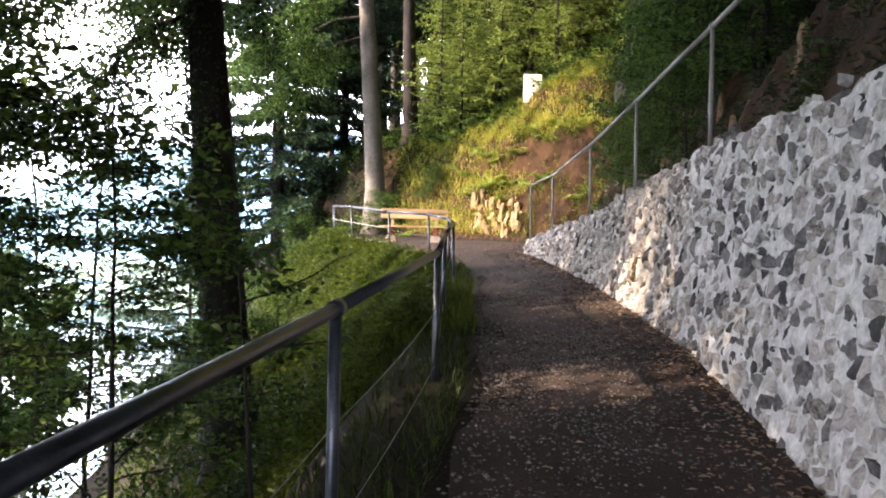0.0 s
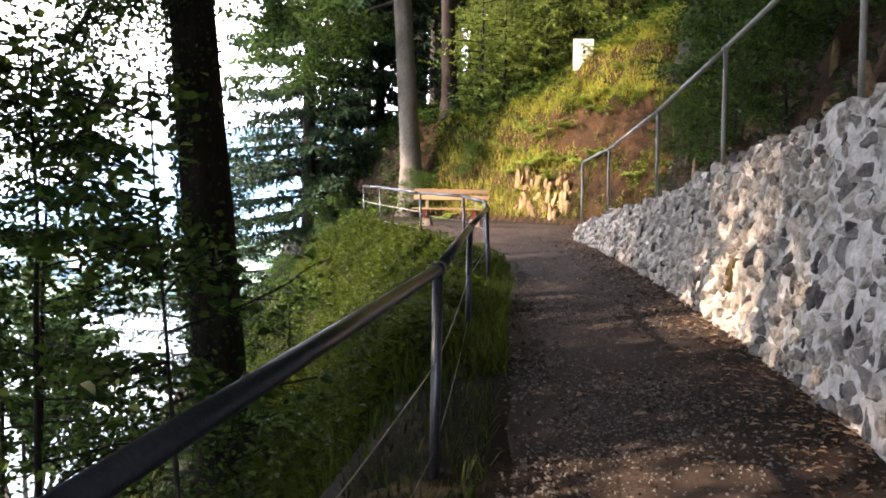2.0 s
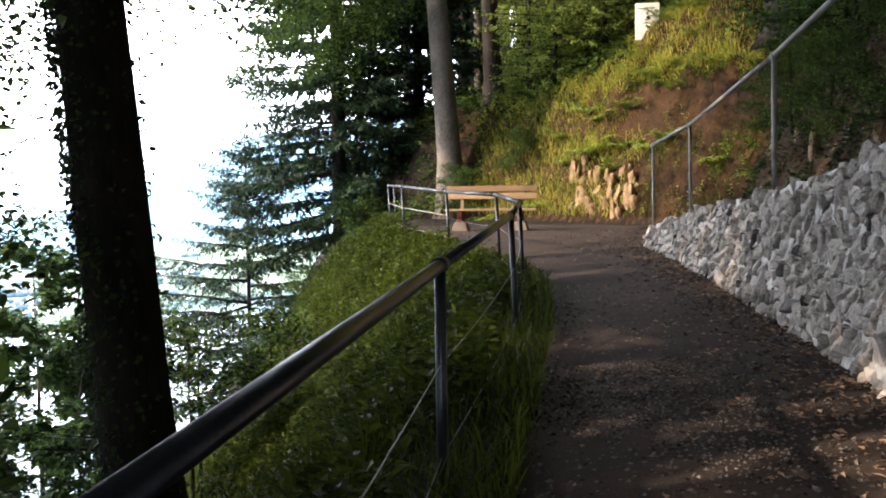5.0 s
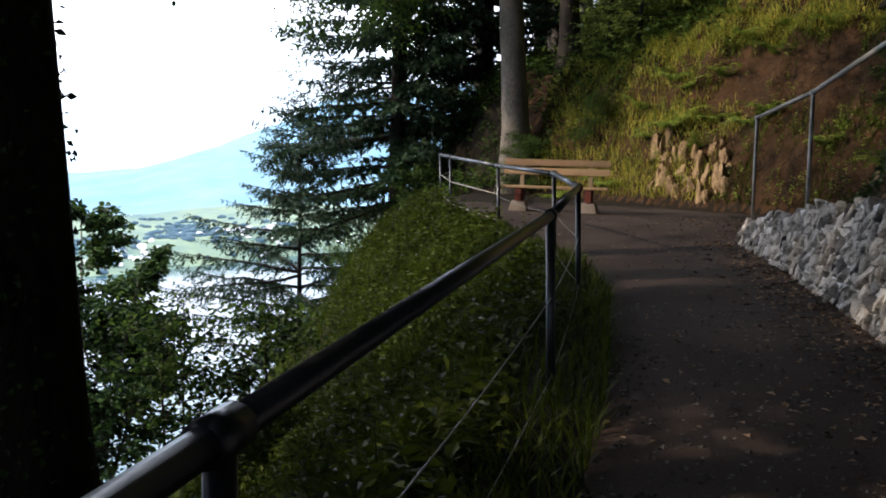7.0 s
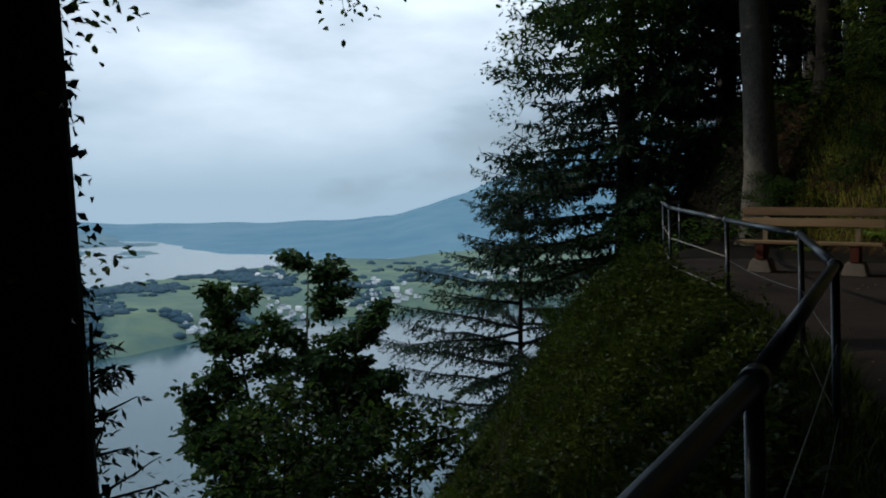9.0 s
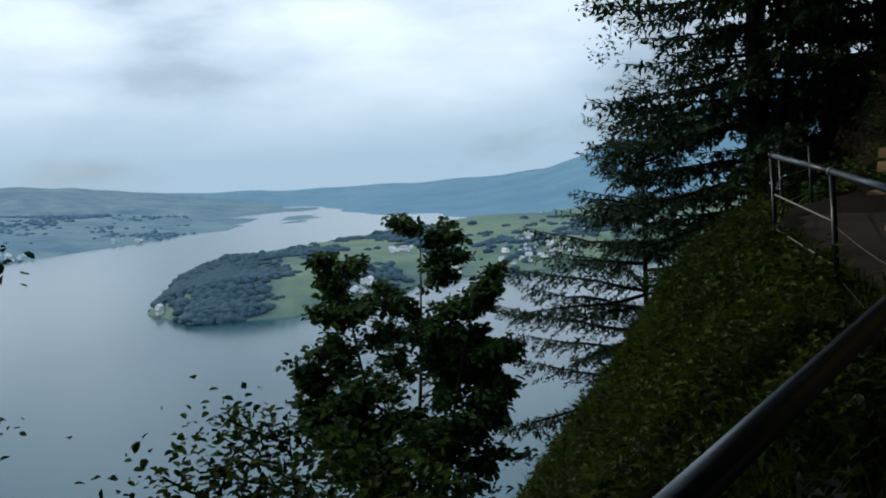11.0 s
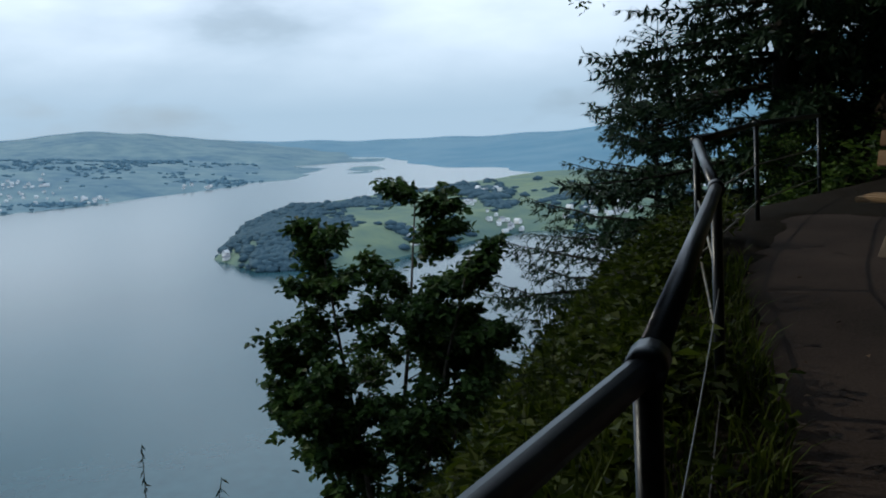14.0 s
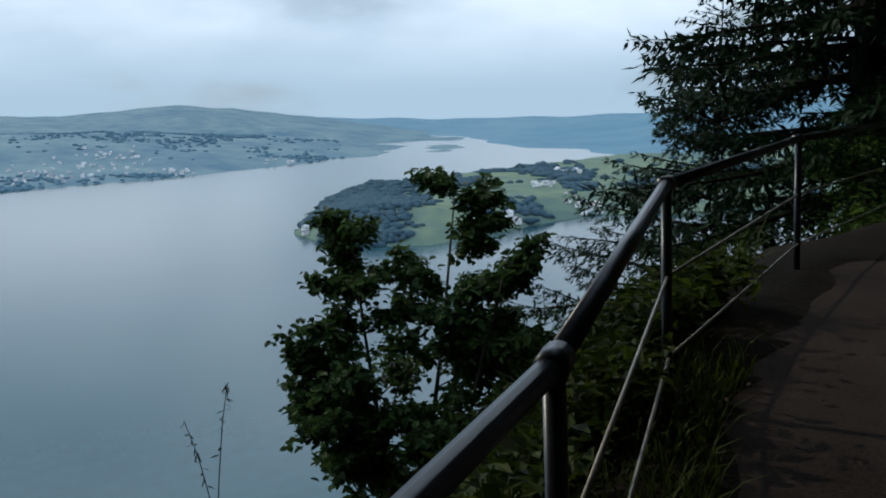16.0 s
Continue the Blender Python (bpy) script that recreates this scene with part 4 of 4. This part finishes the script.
for x, y, s, r in ((3.6, 5.2, 1.0, 60), (3.5, 7.0, 0.9, 15), (3.4, 10.8, 0.9, 75), (3.7, 18.6, 0.8, 40), (4.0, 20.6, 0.9, 130), (4.6, 22.6, 0.9, 220), (5.4, 24.2, 0.9, 310), (4.9, 18.8, 1.2, 160), (5.4, 21.6, 1.2, 70), (3.5, 13.2, 0.8, 165), (3.3, 15.4, 0.7, 255), (4.4, 17.2, 1.0, 345), (4.0, 10.0, 1.2, 190), (4.6, 14.6, 1.3, 80), (4.6, 12.6, 1.1, 140), (3.7, 1.5, 1.1, 220), (5.6, 7.0, 1.5, 300), (6.0, 15.5, 1.4, 20), (6.8, 20.0, 1.5, 100), (5.2, 3.0, 1.5, 10), (-3.2, 30.2, 0.45, 30), (-1.6, 30.0, 0.35, 120), (-7.4, 29.0, 0.45, 290), (-6.6, 32.0, 0.7, 265), (4.2, 17.5, 0.8, 40), (4.4, 21.8, 0.8, 170), (3.3, 7.0, 0.6, 130), (3.35, 3.4, 0.65, 250), (3.4, 11.0, 0.6, 330), (2.95, 12.6, 0.4, 45), (2.9, 15.0, 0.38, 125), (3.0, 17.4, 0.4, 205), (3.1, 19.6, 0.42, 285), (3.3, 21.4, 0.4, 15)):
    c = copy_thing(bush, pose(x, y, gz(x, y) - 0.1, 0, 0, r))
    c.scale = (s, s, s)


# undergrowth in the hollow below the railing, its shade put into the leaf colour
hollow = broadleaf((-2.6, 4.6, gz(-2.6, 4.6)), 2.2, 0.04, 92, 13, 0.09, M_IVY_SHADED, M_BARK, "undergrowth in the hollow below the railing, shade put into its leaf colour", (-0.1, 0), 0.1, 0.42, 7, 38, 0.5, 0.2, 0.3, name="bush")
for x, y, s, r in ((-4.6, 2.6, 1.3, 110), (-3.5, 6.2, 1.1, 80), (-4.3, 5.0, 1.4, 150), (-3.9, 8.2, 1.1, 240), (-5.4, 6.8, 1.7, 330), (-5.0, 9.2, 1.4, 60), (-2.3, 6.0, 0.7, 200), (-2.6, 3.2, 0.9, 20)):
    c = copy_thing(hollow, pose(x, y, gz(x, y) - 0.1, 0, 0, r))
    c.scale = (s, s, s)


# ---- grass ----
def grass(name, spots, label, mat, length, width, seed, droop=0.6):
    rng = np.random.default_rng(seed)
    x, y = spots[:, 0], spots[:, 1]
    base = np.stack([x, y, ground_z(x, y) - 0.02], 1)
    m = len(base)
    ang = rng.uniform(0, 2 * np.pi, m)
    lean = rng.uniform(0.1, 0.9, m)
    L = length * rng.uniform(0.4, 1.2, m)
    h = np.stack([np.cos(ang) * lean, np.sin(ang) * lean, np.ones(m)], 1)
    w = unit(h)
    side = unit(np.cross(w, [0, 0, 1.0])) * (width * rng.uniform(0.6, 1.3, m))[:, None] / 2
    mid = base + w * L[:, None] * 0.6
    tip = mid + unit(w * [1.8, 1.8, droop]) * L[:, None] * 0.45
    v = np.stack([base - side, base + side, mid + side * 0.8, mid - side * 0.8, tip], 1).reshape(-1, 3)
    k = np.arange(m)[:, None, None] * 5
    f = (np.array([[0, 1, 2], [0, 2, 3], [3, 2, 4]])[None] + k).reshape(-1, 3)
    return tagged(part_np(name, v, f, mat, None, label), category="grass", kind="stuff")


def verge_spots(rng, m, y0, y1, d0, d1):
    y = rng.uniform(y0, y1, m)
    d = d0 + (d1 - d0) * rng.uniform(0, 1, m) ** 1.3
    return np.stack([rail_x(y) - d, y], 1)


g = np.random.default_rng(101)
# Shade below the railing comes from this grass's darkened colour.
grass("grass_verge_shade", verge_spots(g, 2400, 0.5, 8.5, -0.25, 0.5), "thin grass along the railing, shade put into its colour", M_SHADOWGRASS, 0.17, 0.01, 21)
grass("grass_verge", verge_spots(g, 11000, 8.3, 23.5, -0.32, 0.9), "green grass along the railing", M_GRASS, 0.22, 0.011, 1)
grass("grass_nose", verge_spots(g, 26000, 8.5, 26.0, 0.3, 4.5), "tall green grass on the sloping bank", M_GRASS, 0.42, 0.016, 2)
grass("grass_far_slope", verge_spots(g, 14000, 12.0, 27.0, 4.0, 10.0), "long grass on the lower slope", M_GRASS, 0.40, 0.02, 9)
grass("grass_slope", verge_spots(g, 4000, 5.0, 12.0, 2.5, 5.0), "sparse grass on the slope, shade put into its colour", M_SHADOWGRASS, 0.30, 0.016, 3)


def bank_spots(rng, m, y0=24.6, y1=33.0):
    out = []
    while len(out) < m:
        x, y = rng.uniform(-3, 9), rng.uniform(y0, y1)
        wx = np.interp(y, WALL_Y, WALL_TOPX)
        d1 = x - wx - np.interp(y, [-8, 8, 14, 20, 23, 26], [0.5, 0.6, 0.8, 1.1, 1.7, 2.3]) if y < 26 else -9
        d2 = 0.68 * x + 0.73 * (y - 27.6)
        bank = max(d1, d2)
        if bank < 0.05 or bank > 6:
            continue
        bare = waves(np.array(x), np.array(y), 0.9, 8.0) + 0.25 * rng.normal() > ((0.55 - 0.36 * min(max(x, 0), 1.7)) if bank < 2.3 else 0.6)
        if not bare:
            out.append((x, y))
    return np.array(out)


BANK = bank_spots(g, 56000)
# Bright and dark grass colours stand in for sun and shade on the bank.
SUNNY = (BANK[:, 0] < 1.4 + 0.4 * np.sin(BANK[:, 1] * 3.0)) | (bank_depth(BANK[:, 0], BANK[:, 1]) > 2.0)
grass("grass_bank_foot", BANK[~SUNNY], "olive grass at the foot of the bank, darkened in place of shade", M_GRASS, 0.30, 0.015, 24, 0.0)
grass("grass_bank", BANK[SUNNY], "yellow-green sunlit grass on the steep bank", M_SUNGRASS, 0.40, 0.013, 4, 0.0)
grass("grass_bank_shade", bank_spots(g, 11000, 3.0, 24.6), "thin grass hanging over the earth bank, darkened for its shade", M_SHADOWGRASS, 0.30, 0.013, 14, 0.0)


# ---- leafy herbs among the grass ----
def herbs(name, spots, label, mat, leaf, seed, tall=0.4):
    rng = np.random.default_rng(seed)
    n = 9
    x, y = np.repeat(spots[:, 0], n), np.repeat(spots[:, 1], n)
    m = len(x)
    top = np.repeat(rng.uniform(0.4, 1.0, len(spots)) * tall, n)
    q = np.tile(np.linspace(0.25, 1.0, n), len(spots))
    base = np.stack([x, y, ground_z(x, y) + top * q], 1) + rng.normal(size=(m, 3)) * [0.02, 0.02, 0.01]
    way = unit(np.stack([rng.normal(size=m), rng.normal(size=m), rng.uniform(-0.4, 0.5, m)], 1))
    v, f = blades(base, way, unit(rng.normal(size=(m, 3)) * 0.4 + [0, 0, 1]), leaf * rng.uniform(0.6, 1.3, m), leaf * rng.uniform(0.4, 0.7, m))
    return tagged(part_np(name, v, f, mat, None, label), category="plants", kind="stuff")


clump = verge_spots(g, 420, 8.5, 25.0, 0.25, 4.0)
clump = np.repeat(clump, 20, 0) + g.normal(size=(8400, 2)) * 0.16
herbs("herbs_nose", clump, "leafy green weeds in clumps on the sloping bank", M_GRASS, 0.09, 5, 0.42)
# Slope and earth-bank weeds take a darker leaf colour in place of shade.
herbs("herbs_slope", verge_spots(g, 1300, 5.0, 12.0, 2.5, 5.5), "leafy undergrowth on the slope, shade put into its colour", M_IVY_SHADED, 0.10, 6, 0.7)
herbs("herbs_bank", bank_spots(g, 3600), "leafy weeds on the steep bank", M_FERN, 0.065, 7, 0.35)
herbs("herbs_bank_shade", bank_spots(g, 7500, 3.0, 24.6), "leafy weeds on the earth bank, darkened for its shade", M_IVY_SHADED, 0.09, 17, 0.4)
herbs("herbs_wood", np.stack([g.uniform(-7, 10, 2600), g.uniform(30.0, 40, 2600)], 1), "leafy undergrowth on the wood floor", M_LEAF, 0.16, 8, 0.9)


# ---- tall grass stalks beside the railing ----
def grass_stalk(at, height, lean, seed):
    rng = np.random.default_rng(seed)
    ob = empty("grass_stalk", at, "tall bent grass stalk with a drooping seed head", "grass", "grass stalks by the railing")
    t = np.linspace(0, 1, 9)
    line = np.stack([lean[0] * t ** 2, lean[1] * t ** 2, height * (t - 0.16 * t ** 4)], 1)
    v, f = tube(line, np.linspace(0.0022, 0.001, 9), 5)
    part_np("stem", v, f, M_SHADOWGRASS, ob, smooth=True)
    m = 22
    q = rng.uniform(0.8, 1.0, m)
    base = np.stack([np.interp(q, t, line[:, i]) for i in range(3)], 1)
    v, f = blades(base, unit(rng.normal(size=(m, 3)) * 0.5 + [lean[0], lean[1], -0.5]), unit(rng.normal(size=(m, 3)) + [0, 0, 1]), rng.uniform(0.012, 0.028, m), 0.004)
    part_np("seed_head", v, f, M_SHADOWGRASS, ob)
    for k in range(3):
        u = rng.uniform(0.15, 0.6)
        p = np.array([np.interp(u, t, line[:, i]) for i in range(3)])
        a = rng.uniform(0, 6.28)
        v, f = blades(p[None], unit(np.array([[math.cos(a), math.sin(a), 0.5]])), np.array([[0, 0, 1.0]]), 0.16, 0.005, 0.4)
        part_np("blade", v, f, M_SHADOWGRASS, ob)


for x, y, top, lx, ly, seed in ((-2.40, 20.10, 1.12, -0.12, 0.02, 1), (-2.46, 19.98, 1.05, 0.10, 0.06, 2), (-2.68, 20.52, 1.20, -0.16, -0.05, 3), (-2.62, 20.40, 1.32, -0.05, 0.10, 4), (-2.02, 18.22, 1.05, -0.10, 0.05, 5), (-1.97, 18.30, 1.02, 0.08, 0.03, 6)):
    grass_stalk((x, y, gz(x, y) - 0.02), (top - gz(x, y)) / 0.82, (lx, ly), seed)


# ---- ferns and rocks on the bank ----
def fern_proto(at):
    rng = np.random.default_rng(31)
    ob = empty("fern", at, "bright green fern on the bank", "fern", "ferns on the bank")
    for k in range(11):
        a = 2 * np.pi * k / 11 + rng.uniform(-0.2, 0.2)
        L = rng.uniform(0.55, 0.95)
        t = np.linspace(0, 1, 16)
        h = np.array([math.cos(a), math.sin(a), 0])
        p = h * (t * L * 0.85)[:, None] + np.array([0, 0, 1.0]) * (0.75 * L * t - 0.62 * L * t ** 2.2)[:, None]
        sd = np.array([-h[1], h[0], 0])
        base = np.repeat(p[1:], 2, 0)
        sign = np.tile([1.0, -1.0], 15)[:, None]
        way = unit(sd * sign + h * 0.35 - [0, 0, 0.15])
        size = np.repeat(0.26 * L * (1 - t[1:]) ** 0.8 + 0.03, 2)
        v, f = blades(base, way, np.tile([[0, 0, 1.0]], (30, 1)), size, 0.045)
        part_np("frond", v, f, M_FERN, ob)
    return ob


fern = fern_proto((1.3, 28.6, gz(1.3, 28.6)))
frng = np.random.default_rng(32)
for x, y in ((1.0, 28.2), (1.8, 28.9), (2.2, 28.0), (2.6, 28.6), (0.6, 29.0), (3.2, 27.6), (3.9, 27.2), (0.2, 29.6), (-0.5, 29.8), (4.6, 26.4), (2.9, 25.9), (3.6, 24.4), (5.0, 24.5), (1.5, 29.9), (3.0, 29.0), (4.2, 28.2), (0.3, 28.5), (-0.3, 28.9), (1.6, 27.6), (0.9, 27.7), (2.0, 27.2), (2.7, 29.8), (3.3, 29.6), (4.0, 29.3), (4.8, 28.6), (5.6, 27.8), (6.2, 26.8), (2.1, 30.2), (4.4, 29.8), (5.2, 29.2), (-1.2, 29.0), (-2.4, 29.6)):
    c = copy_thing(fern, pose(x, y, gz(x, y) - 0.03, frng.uniform(-15, 15), frng.uniform(-25, 5), frng.uniform(0, 360)))
    k = frng.uniform(0.7, 1.4)
    c.scale = (k, k, k)


def rock(at, size, seed, label="rough tan rock face in the bank"):
    rng = np.random.default_rng(seed)
    bm = bmesh.new()
    bmesh.ops.create_icosphere(bm, subdivisions=2, radius=1.0)
    cuts = [(Vector(rng.normal(size=3)).normalized(), rng.uniform(0.35, 0.62)) for _ in range(9)]
    for v in bm.verts:
        for n, d in cuts:
            over = v.co.dot(n) - d
            if over > 0:
                v.co -= n * over * 0.92
        v.co *= 1 + 0.05 * noise.noise(v.co * 4 + Vector((seed, 0, 0)))
        v.co = Vector((v.co.x * size[0], v.co.y * size[1], v.co.z * size[2]))
    ob = part("rock", bm, M_ROCK)
    ob.location = at
    ob.rotation_euler = (0, 0, rng.uniform(0, 6))
    return tagged(ob, label, "rock", "rocks in the bank")


rrng = np.random.default_rng(44)
for k in range(90):
    if k < 60:
        u = rrng.uniform(-0.2, 1.3)
        x, y = u, 27.75 - 0.93 * u + rrng.uniform(0.0, 0.8)
    else:
        y = rrng.uniform(8.5, 22)
        x = float(np.interp(y, WALL_Y, WALL_TOPX)) + float(np.interp(y, [-8, 8, 14, 20, 23, 26], [0.5, 0.6, 0.8, 1.1, 1.7, 2.3])) + rrng.uniform(0.05, 0.7)
    a = rrng.uniform(0.09, 0.27)
    rock((x, y, gz(x, y) + 0.0), (a * 0.75, a * 0.65, a * rrng.uniform(1.2, 2.3)), 300 + k, "rough tan rock set in the sunlit bank" if y > 22 else "dark brown rock in the bank above the wall")


# ---- leaf litter and pebbles on the path ----
def litter():
    rng = np.random.default_rng(12)
    m = 5200
    y = rng.uniform(0.5, 24, m)
    lo, hi = rail_x(y) + 0.3, np.where(y < 20.6, np.interp(y, WALL_Y, WALL_X), 2.0)
    u = np.where(rng.uniform(size=m) < 0.88, rng.beta(7, 1, m), rng.uniform(size=m))
    x = lo + (hi - lo) * u
    base = np.stack([x, y, path_z(x, y) + 0.006 * waves(x, y, 0.6) + 0.008], 1)
    way = unit(rng.normal(size=(m, 3)) * [1, 1, 0.12])
    v, f = blades(base, way, unit(rng.normal(size=(m, 3)) * 0.2 + [0, 0, 1]), rng.uniform(0.02, 0.07, m), rng.uniform(0.015, 0.04, m))
    tagged(part_np("leaf_litter", v, f, M_LITTER, None, "dry fallen leaves scattered on the gravel"), category="leaves", kind="stuff")
    m = 6000
    y = rng.uniform(0.5, 16, m)
    x = rail_x(y) + 0.3 + (np.interp(y, WALL_Y, WALL_X) - rail_x(y) - 0.3) * rng.uniform(size=m)
    oct_v = np.array([[1, 0, 0], [0, 1, 0], [-1, 0, 0], [0, -1, 0], [0, 0, 0.7], [0, 0, -0.7]])
    oct_f = np.array([[0, 1, 4], [1, 2, 4], [2, 3, 4], [3, 0, 4], [1, 0, 5], [2, 1, 5], [3, 2, 5], [0, 3, 5]])
    c = np.stack([x, y, path_z(x, y) + 0.006 * waves(x, y, 0.6)], 1)
    v = c[:, None] + oct_v[None] * (rng.uniform(0.004, 0.017, (m, 1, 1)) * rng.uniform(0.6, 1.4, (m, 6, 1)))
    f = (oct_f[None] + np.arange(m)[:, None, None] * 6).reshape(-1, 3)
    tagged(part_np("pebbles", v.reshape(-1, 3), f, M_STONE_DARK, None, "small grey pebbles in the gravel path"), category="pebbles", kind="stuff")
    m = 26000
    y = rng.uniform(1.5, 12, m)
    u = rng.beta(1.5, 2.2, m)
    x = rail_x(y) + 0.34 + (np.interp(y, WALL_Y, WALL_X) - rail_x(y) - 0.34) * u
    keep = waves(x, y, 1.6, 3.3) + 0.35 * rng.normal(size=m) > 0.05
    x, y = x[keep], y[keep]
    m = len(x)
    c = np.stack([x, y, path_z(x, y) + 0.006 * waves(x, y, 0.6)], 1)
    v = c[:, None] + oct_v[None] * (rng.uniform(0.004, 0.013, (m, 1, 1)) * rng.uniform(0.6, 1.4, (m, 6, 1)))
    f = (oct_f[None] + np.arange(m)[:, None, None] * 6).reshape(-1, 3)
    tagged(part_np("gravel", v.reshape(-1, 3), f, M_GRAVEL, None, "loose grey and brown gravel washed bare on the path"), category="gravel", kind="stuff")


litter()


# ---- stones of the wall ----
def cut(poly, n, c):
    """The part of a polygon on the near side of the line n.p = c."""
    out = []
    for k in range(len(poly)):
        p, q = poly[k - 1], poly[k]
        a, b = p[0] * n[0] + p[1] * n[1] - c, q[0] * n[0] + q[1] * n[1] - c
        if (a > 0) != (b > 0):
            t = a / (a - b)
            out.append((p[0] + (q[0] - p[0]) * t, p[1] + (q[1] - p[1]) * t))
        if b <= 0:
            out.append(q)
    return out


def rubble_cells(rng):
    """Uneven many-sided cells that share out the wall's face, as (along, height) outlines."""
    sites, h = [], -0.06
    while h < 2.75:
        y = -8.0 + rng.uniform(0, 0.1)
        while y < 20.7:
            if rng.uniform() > 0.36:
                sites.append((y + rng.normal() * 0.022, h + rng.normal() * 0.024))
            y += rng.uniform(0.07, 0.135)
        h += 0.085
    sites = np.array(sites)
    stretch = np.array([0.85, 1.0])
    P = sites * stretch
    order = np.argsort(P[:, 0])
    P = P[order]
    cells = []
    for i in range(len(P)):
        lo, hi = np.searchsorted(P[:, 0], [P[i, 0] - 0.36, P[i, 0] + 0.36])
        near = P[lo:hi] - P[i]
        d = np.hypot(near[:, 0], near[:, 1])
        pick = np.argsort(d)[1:15]
        poly = [(-0.17, -0.15), (0.17, -0.15), (0.17, 0.15), (-0.17, 0.15)]
        for k in pick:
            if d[k] < 0.02 or d[k] > 0.42:
                continue
            poly = cut(poly, near[k] / d[k], d[k] / 2)
            if len(poly) < 3:
                break
        if len(poly) > 2:
            cells.append(((np.array(poly) + P[i]) / stretch))
    return cells


def stones():
    rng = np.random.default_rng(77)
    rest, dark_rest, made = [], [], 0
    for cell in rubble_cells(rng):
        c = cell.mean(0)
        yc, hc = float(c[0]), float(c[1])
        if yc < -7.9 or yc > 20.5:
            continue
        p, H = wall_face(yc, hc)
        if hc > H + 0.02 + rng.normal() * 0.02 or hc < -0.05:
            continue
        plain = float(np.clip((9.3 - yc + (hc - 1.0) * 0.8) / 1.8, 0, 1))      # the older stretch is smeared with mortar
        dark = rng.uniform() < 0.09 + 0.27 * plain
        # cut the corners so that the stones look broken, not ruled
        q = np.roll(cell, -1, 0)
        u = rng.uniform(0.12, 0.34, (len(cell), 1))
        ring = np.stack([cell * (1 - u) + q * u, cell * u + q * (1 - u)], 1).reshape(-1, 2) - c
        ring *= 1 + rng.normal(size=(len(ring), 1)) * 0.09
        n = len(ring)
        shrink = (0.98 - 0.16 * plain * rng.uniform(0.0, 1.5)) * (1 if rng.uniform() > 0.15 else 0.85)
        proud = rng.uniform(0.0, 0.036) * (1 - plain) + rng.uniform(-0.014, 0.024) * plain
        tilt = rng.normal(size=2) * 0.26
        rows = []
        for s_, h_ in ((1.02, -0.04), (0.97, proud * 0.45), (0.80, proud)):
            flat = ring * s_ * shrink
            lift = np.clip(flat @ tilt, -0.03, 0.03) + rng.normal(size=n) * 0.0045 if h_ > -0.04 else 0
            rows.append(np.column_stack([flat, np.full(n, h_) + lift]))
        V = np.vstack(rows + [np.array([[0, 0, proud + abs(rng.normal()) * 0.008]])])
        F = []
        for r in range(2):
            for j in range(n):
                k = (j + 1) % n
                F += [(r * n + j, r * n + k, (r + 1) * n + k), (r * n + j, (r + 1) * n + k, (r + 1) * n + j)]
        F += [(2 * n + j, 2 * n + (j + 1) % n, 3 * n) for j in range(n)]
        up = (wall_face(yc, H)[0] - wall_face(yc, 0)[0]).normalized()
        out = Vector((0, -1, 0)).cross(up).normalized()
        if out.x > 0:
            out = -out
        m = Matrix((Vector((0, 1, 0)), up, out)).transposed().to_4x4()
        m = Matrix.Translation(p) @ m
        F = np.array(F)[:, ::-1]
        if 4.4 < yc < 12.6 and hc > 0.02 and made < 300 and rng.uniform() < 0.42:
            ob = new("stone", mesh_np("stone", V, F, M_STONE_DARK if dark else M_STONE))
            ob.parent = wall
            ob.matrix_basis = m
            made += 1
        else:
            a = np.array(m)
            (dark_rest if dark else rest).append((V @ a[:3, :3].T + a[:3, 3], F))
    v, f = joined(rest)
    tagged(part_np("stones", v, f, M_STONE, wall, "pale grey rubble stones"), kind="stuff")
    v, f = joined(dark_rest)
    tagged(part_np("dark_stones", v, f, M_STONE_DARK, wall, "small dark rubble stones"), kind="stuff")


stones()


# ---- weep hole in the wall ----
def weep_hole():
    p, H = wall_face(9.62, 0.44)
    up = (wall_face(9.62, H)[0] - wall_face(9.62, 0)[0]).normalized()
    out = Vector((0, -1, 0)).cross(up).normalized()
    out = -out if out.x > 0 else out
    ang = np.linspace(0, 2 * np.pi, 18, endpoint=False)
    rng = np.random.default_rng(5)
    rows = []
    for s_, h_ in ((1.25, -0.02), (1.12, 0.05), (0.92, 0.055), (0.72, 0.02), (0.4, -0.005)):
        w = 1 + rng.normal(size=18) * 0.05
        rows.append(np.column_stack([np.cos(ang) * 0.075 * s_ * w, np.sin(ang) * 0.115 * s_ * w, np.full(18, h_)]))
    V = np.vstack(rows + [np.array([[0, 0, -0.02]])])
    F = [(r * 18 + j, r * 18 + (j + 1) % 18, (r + 1) * 18 + (j + 1) % 18) for r in range(4) for j in range(18)]
    F += [(r * 18 + j, (r + 1) * 18 + (j + 1) % 18, (r + 1) * 18 + j) for r in range(4) for j in range(18)]
    F += [(72 + j, 72 + (j + 1) % 18, 90) for j in range(18)]
    ob = part_np("weep_hole", V, F, M_MOSSY, wall, "brown mossy weep hole")
    ob.matrix_basis = Matrix.Translation(p) @ Matrix((Vector((0, 1, 0)), up, out)).transposed().to_4x4()


weep_hole()
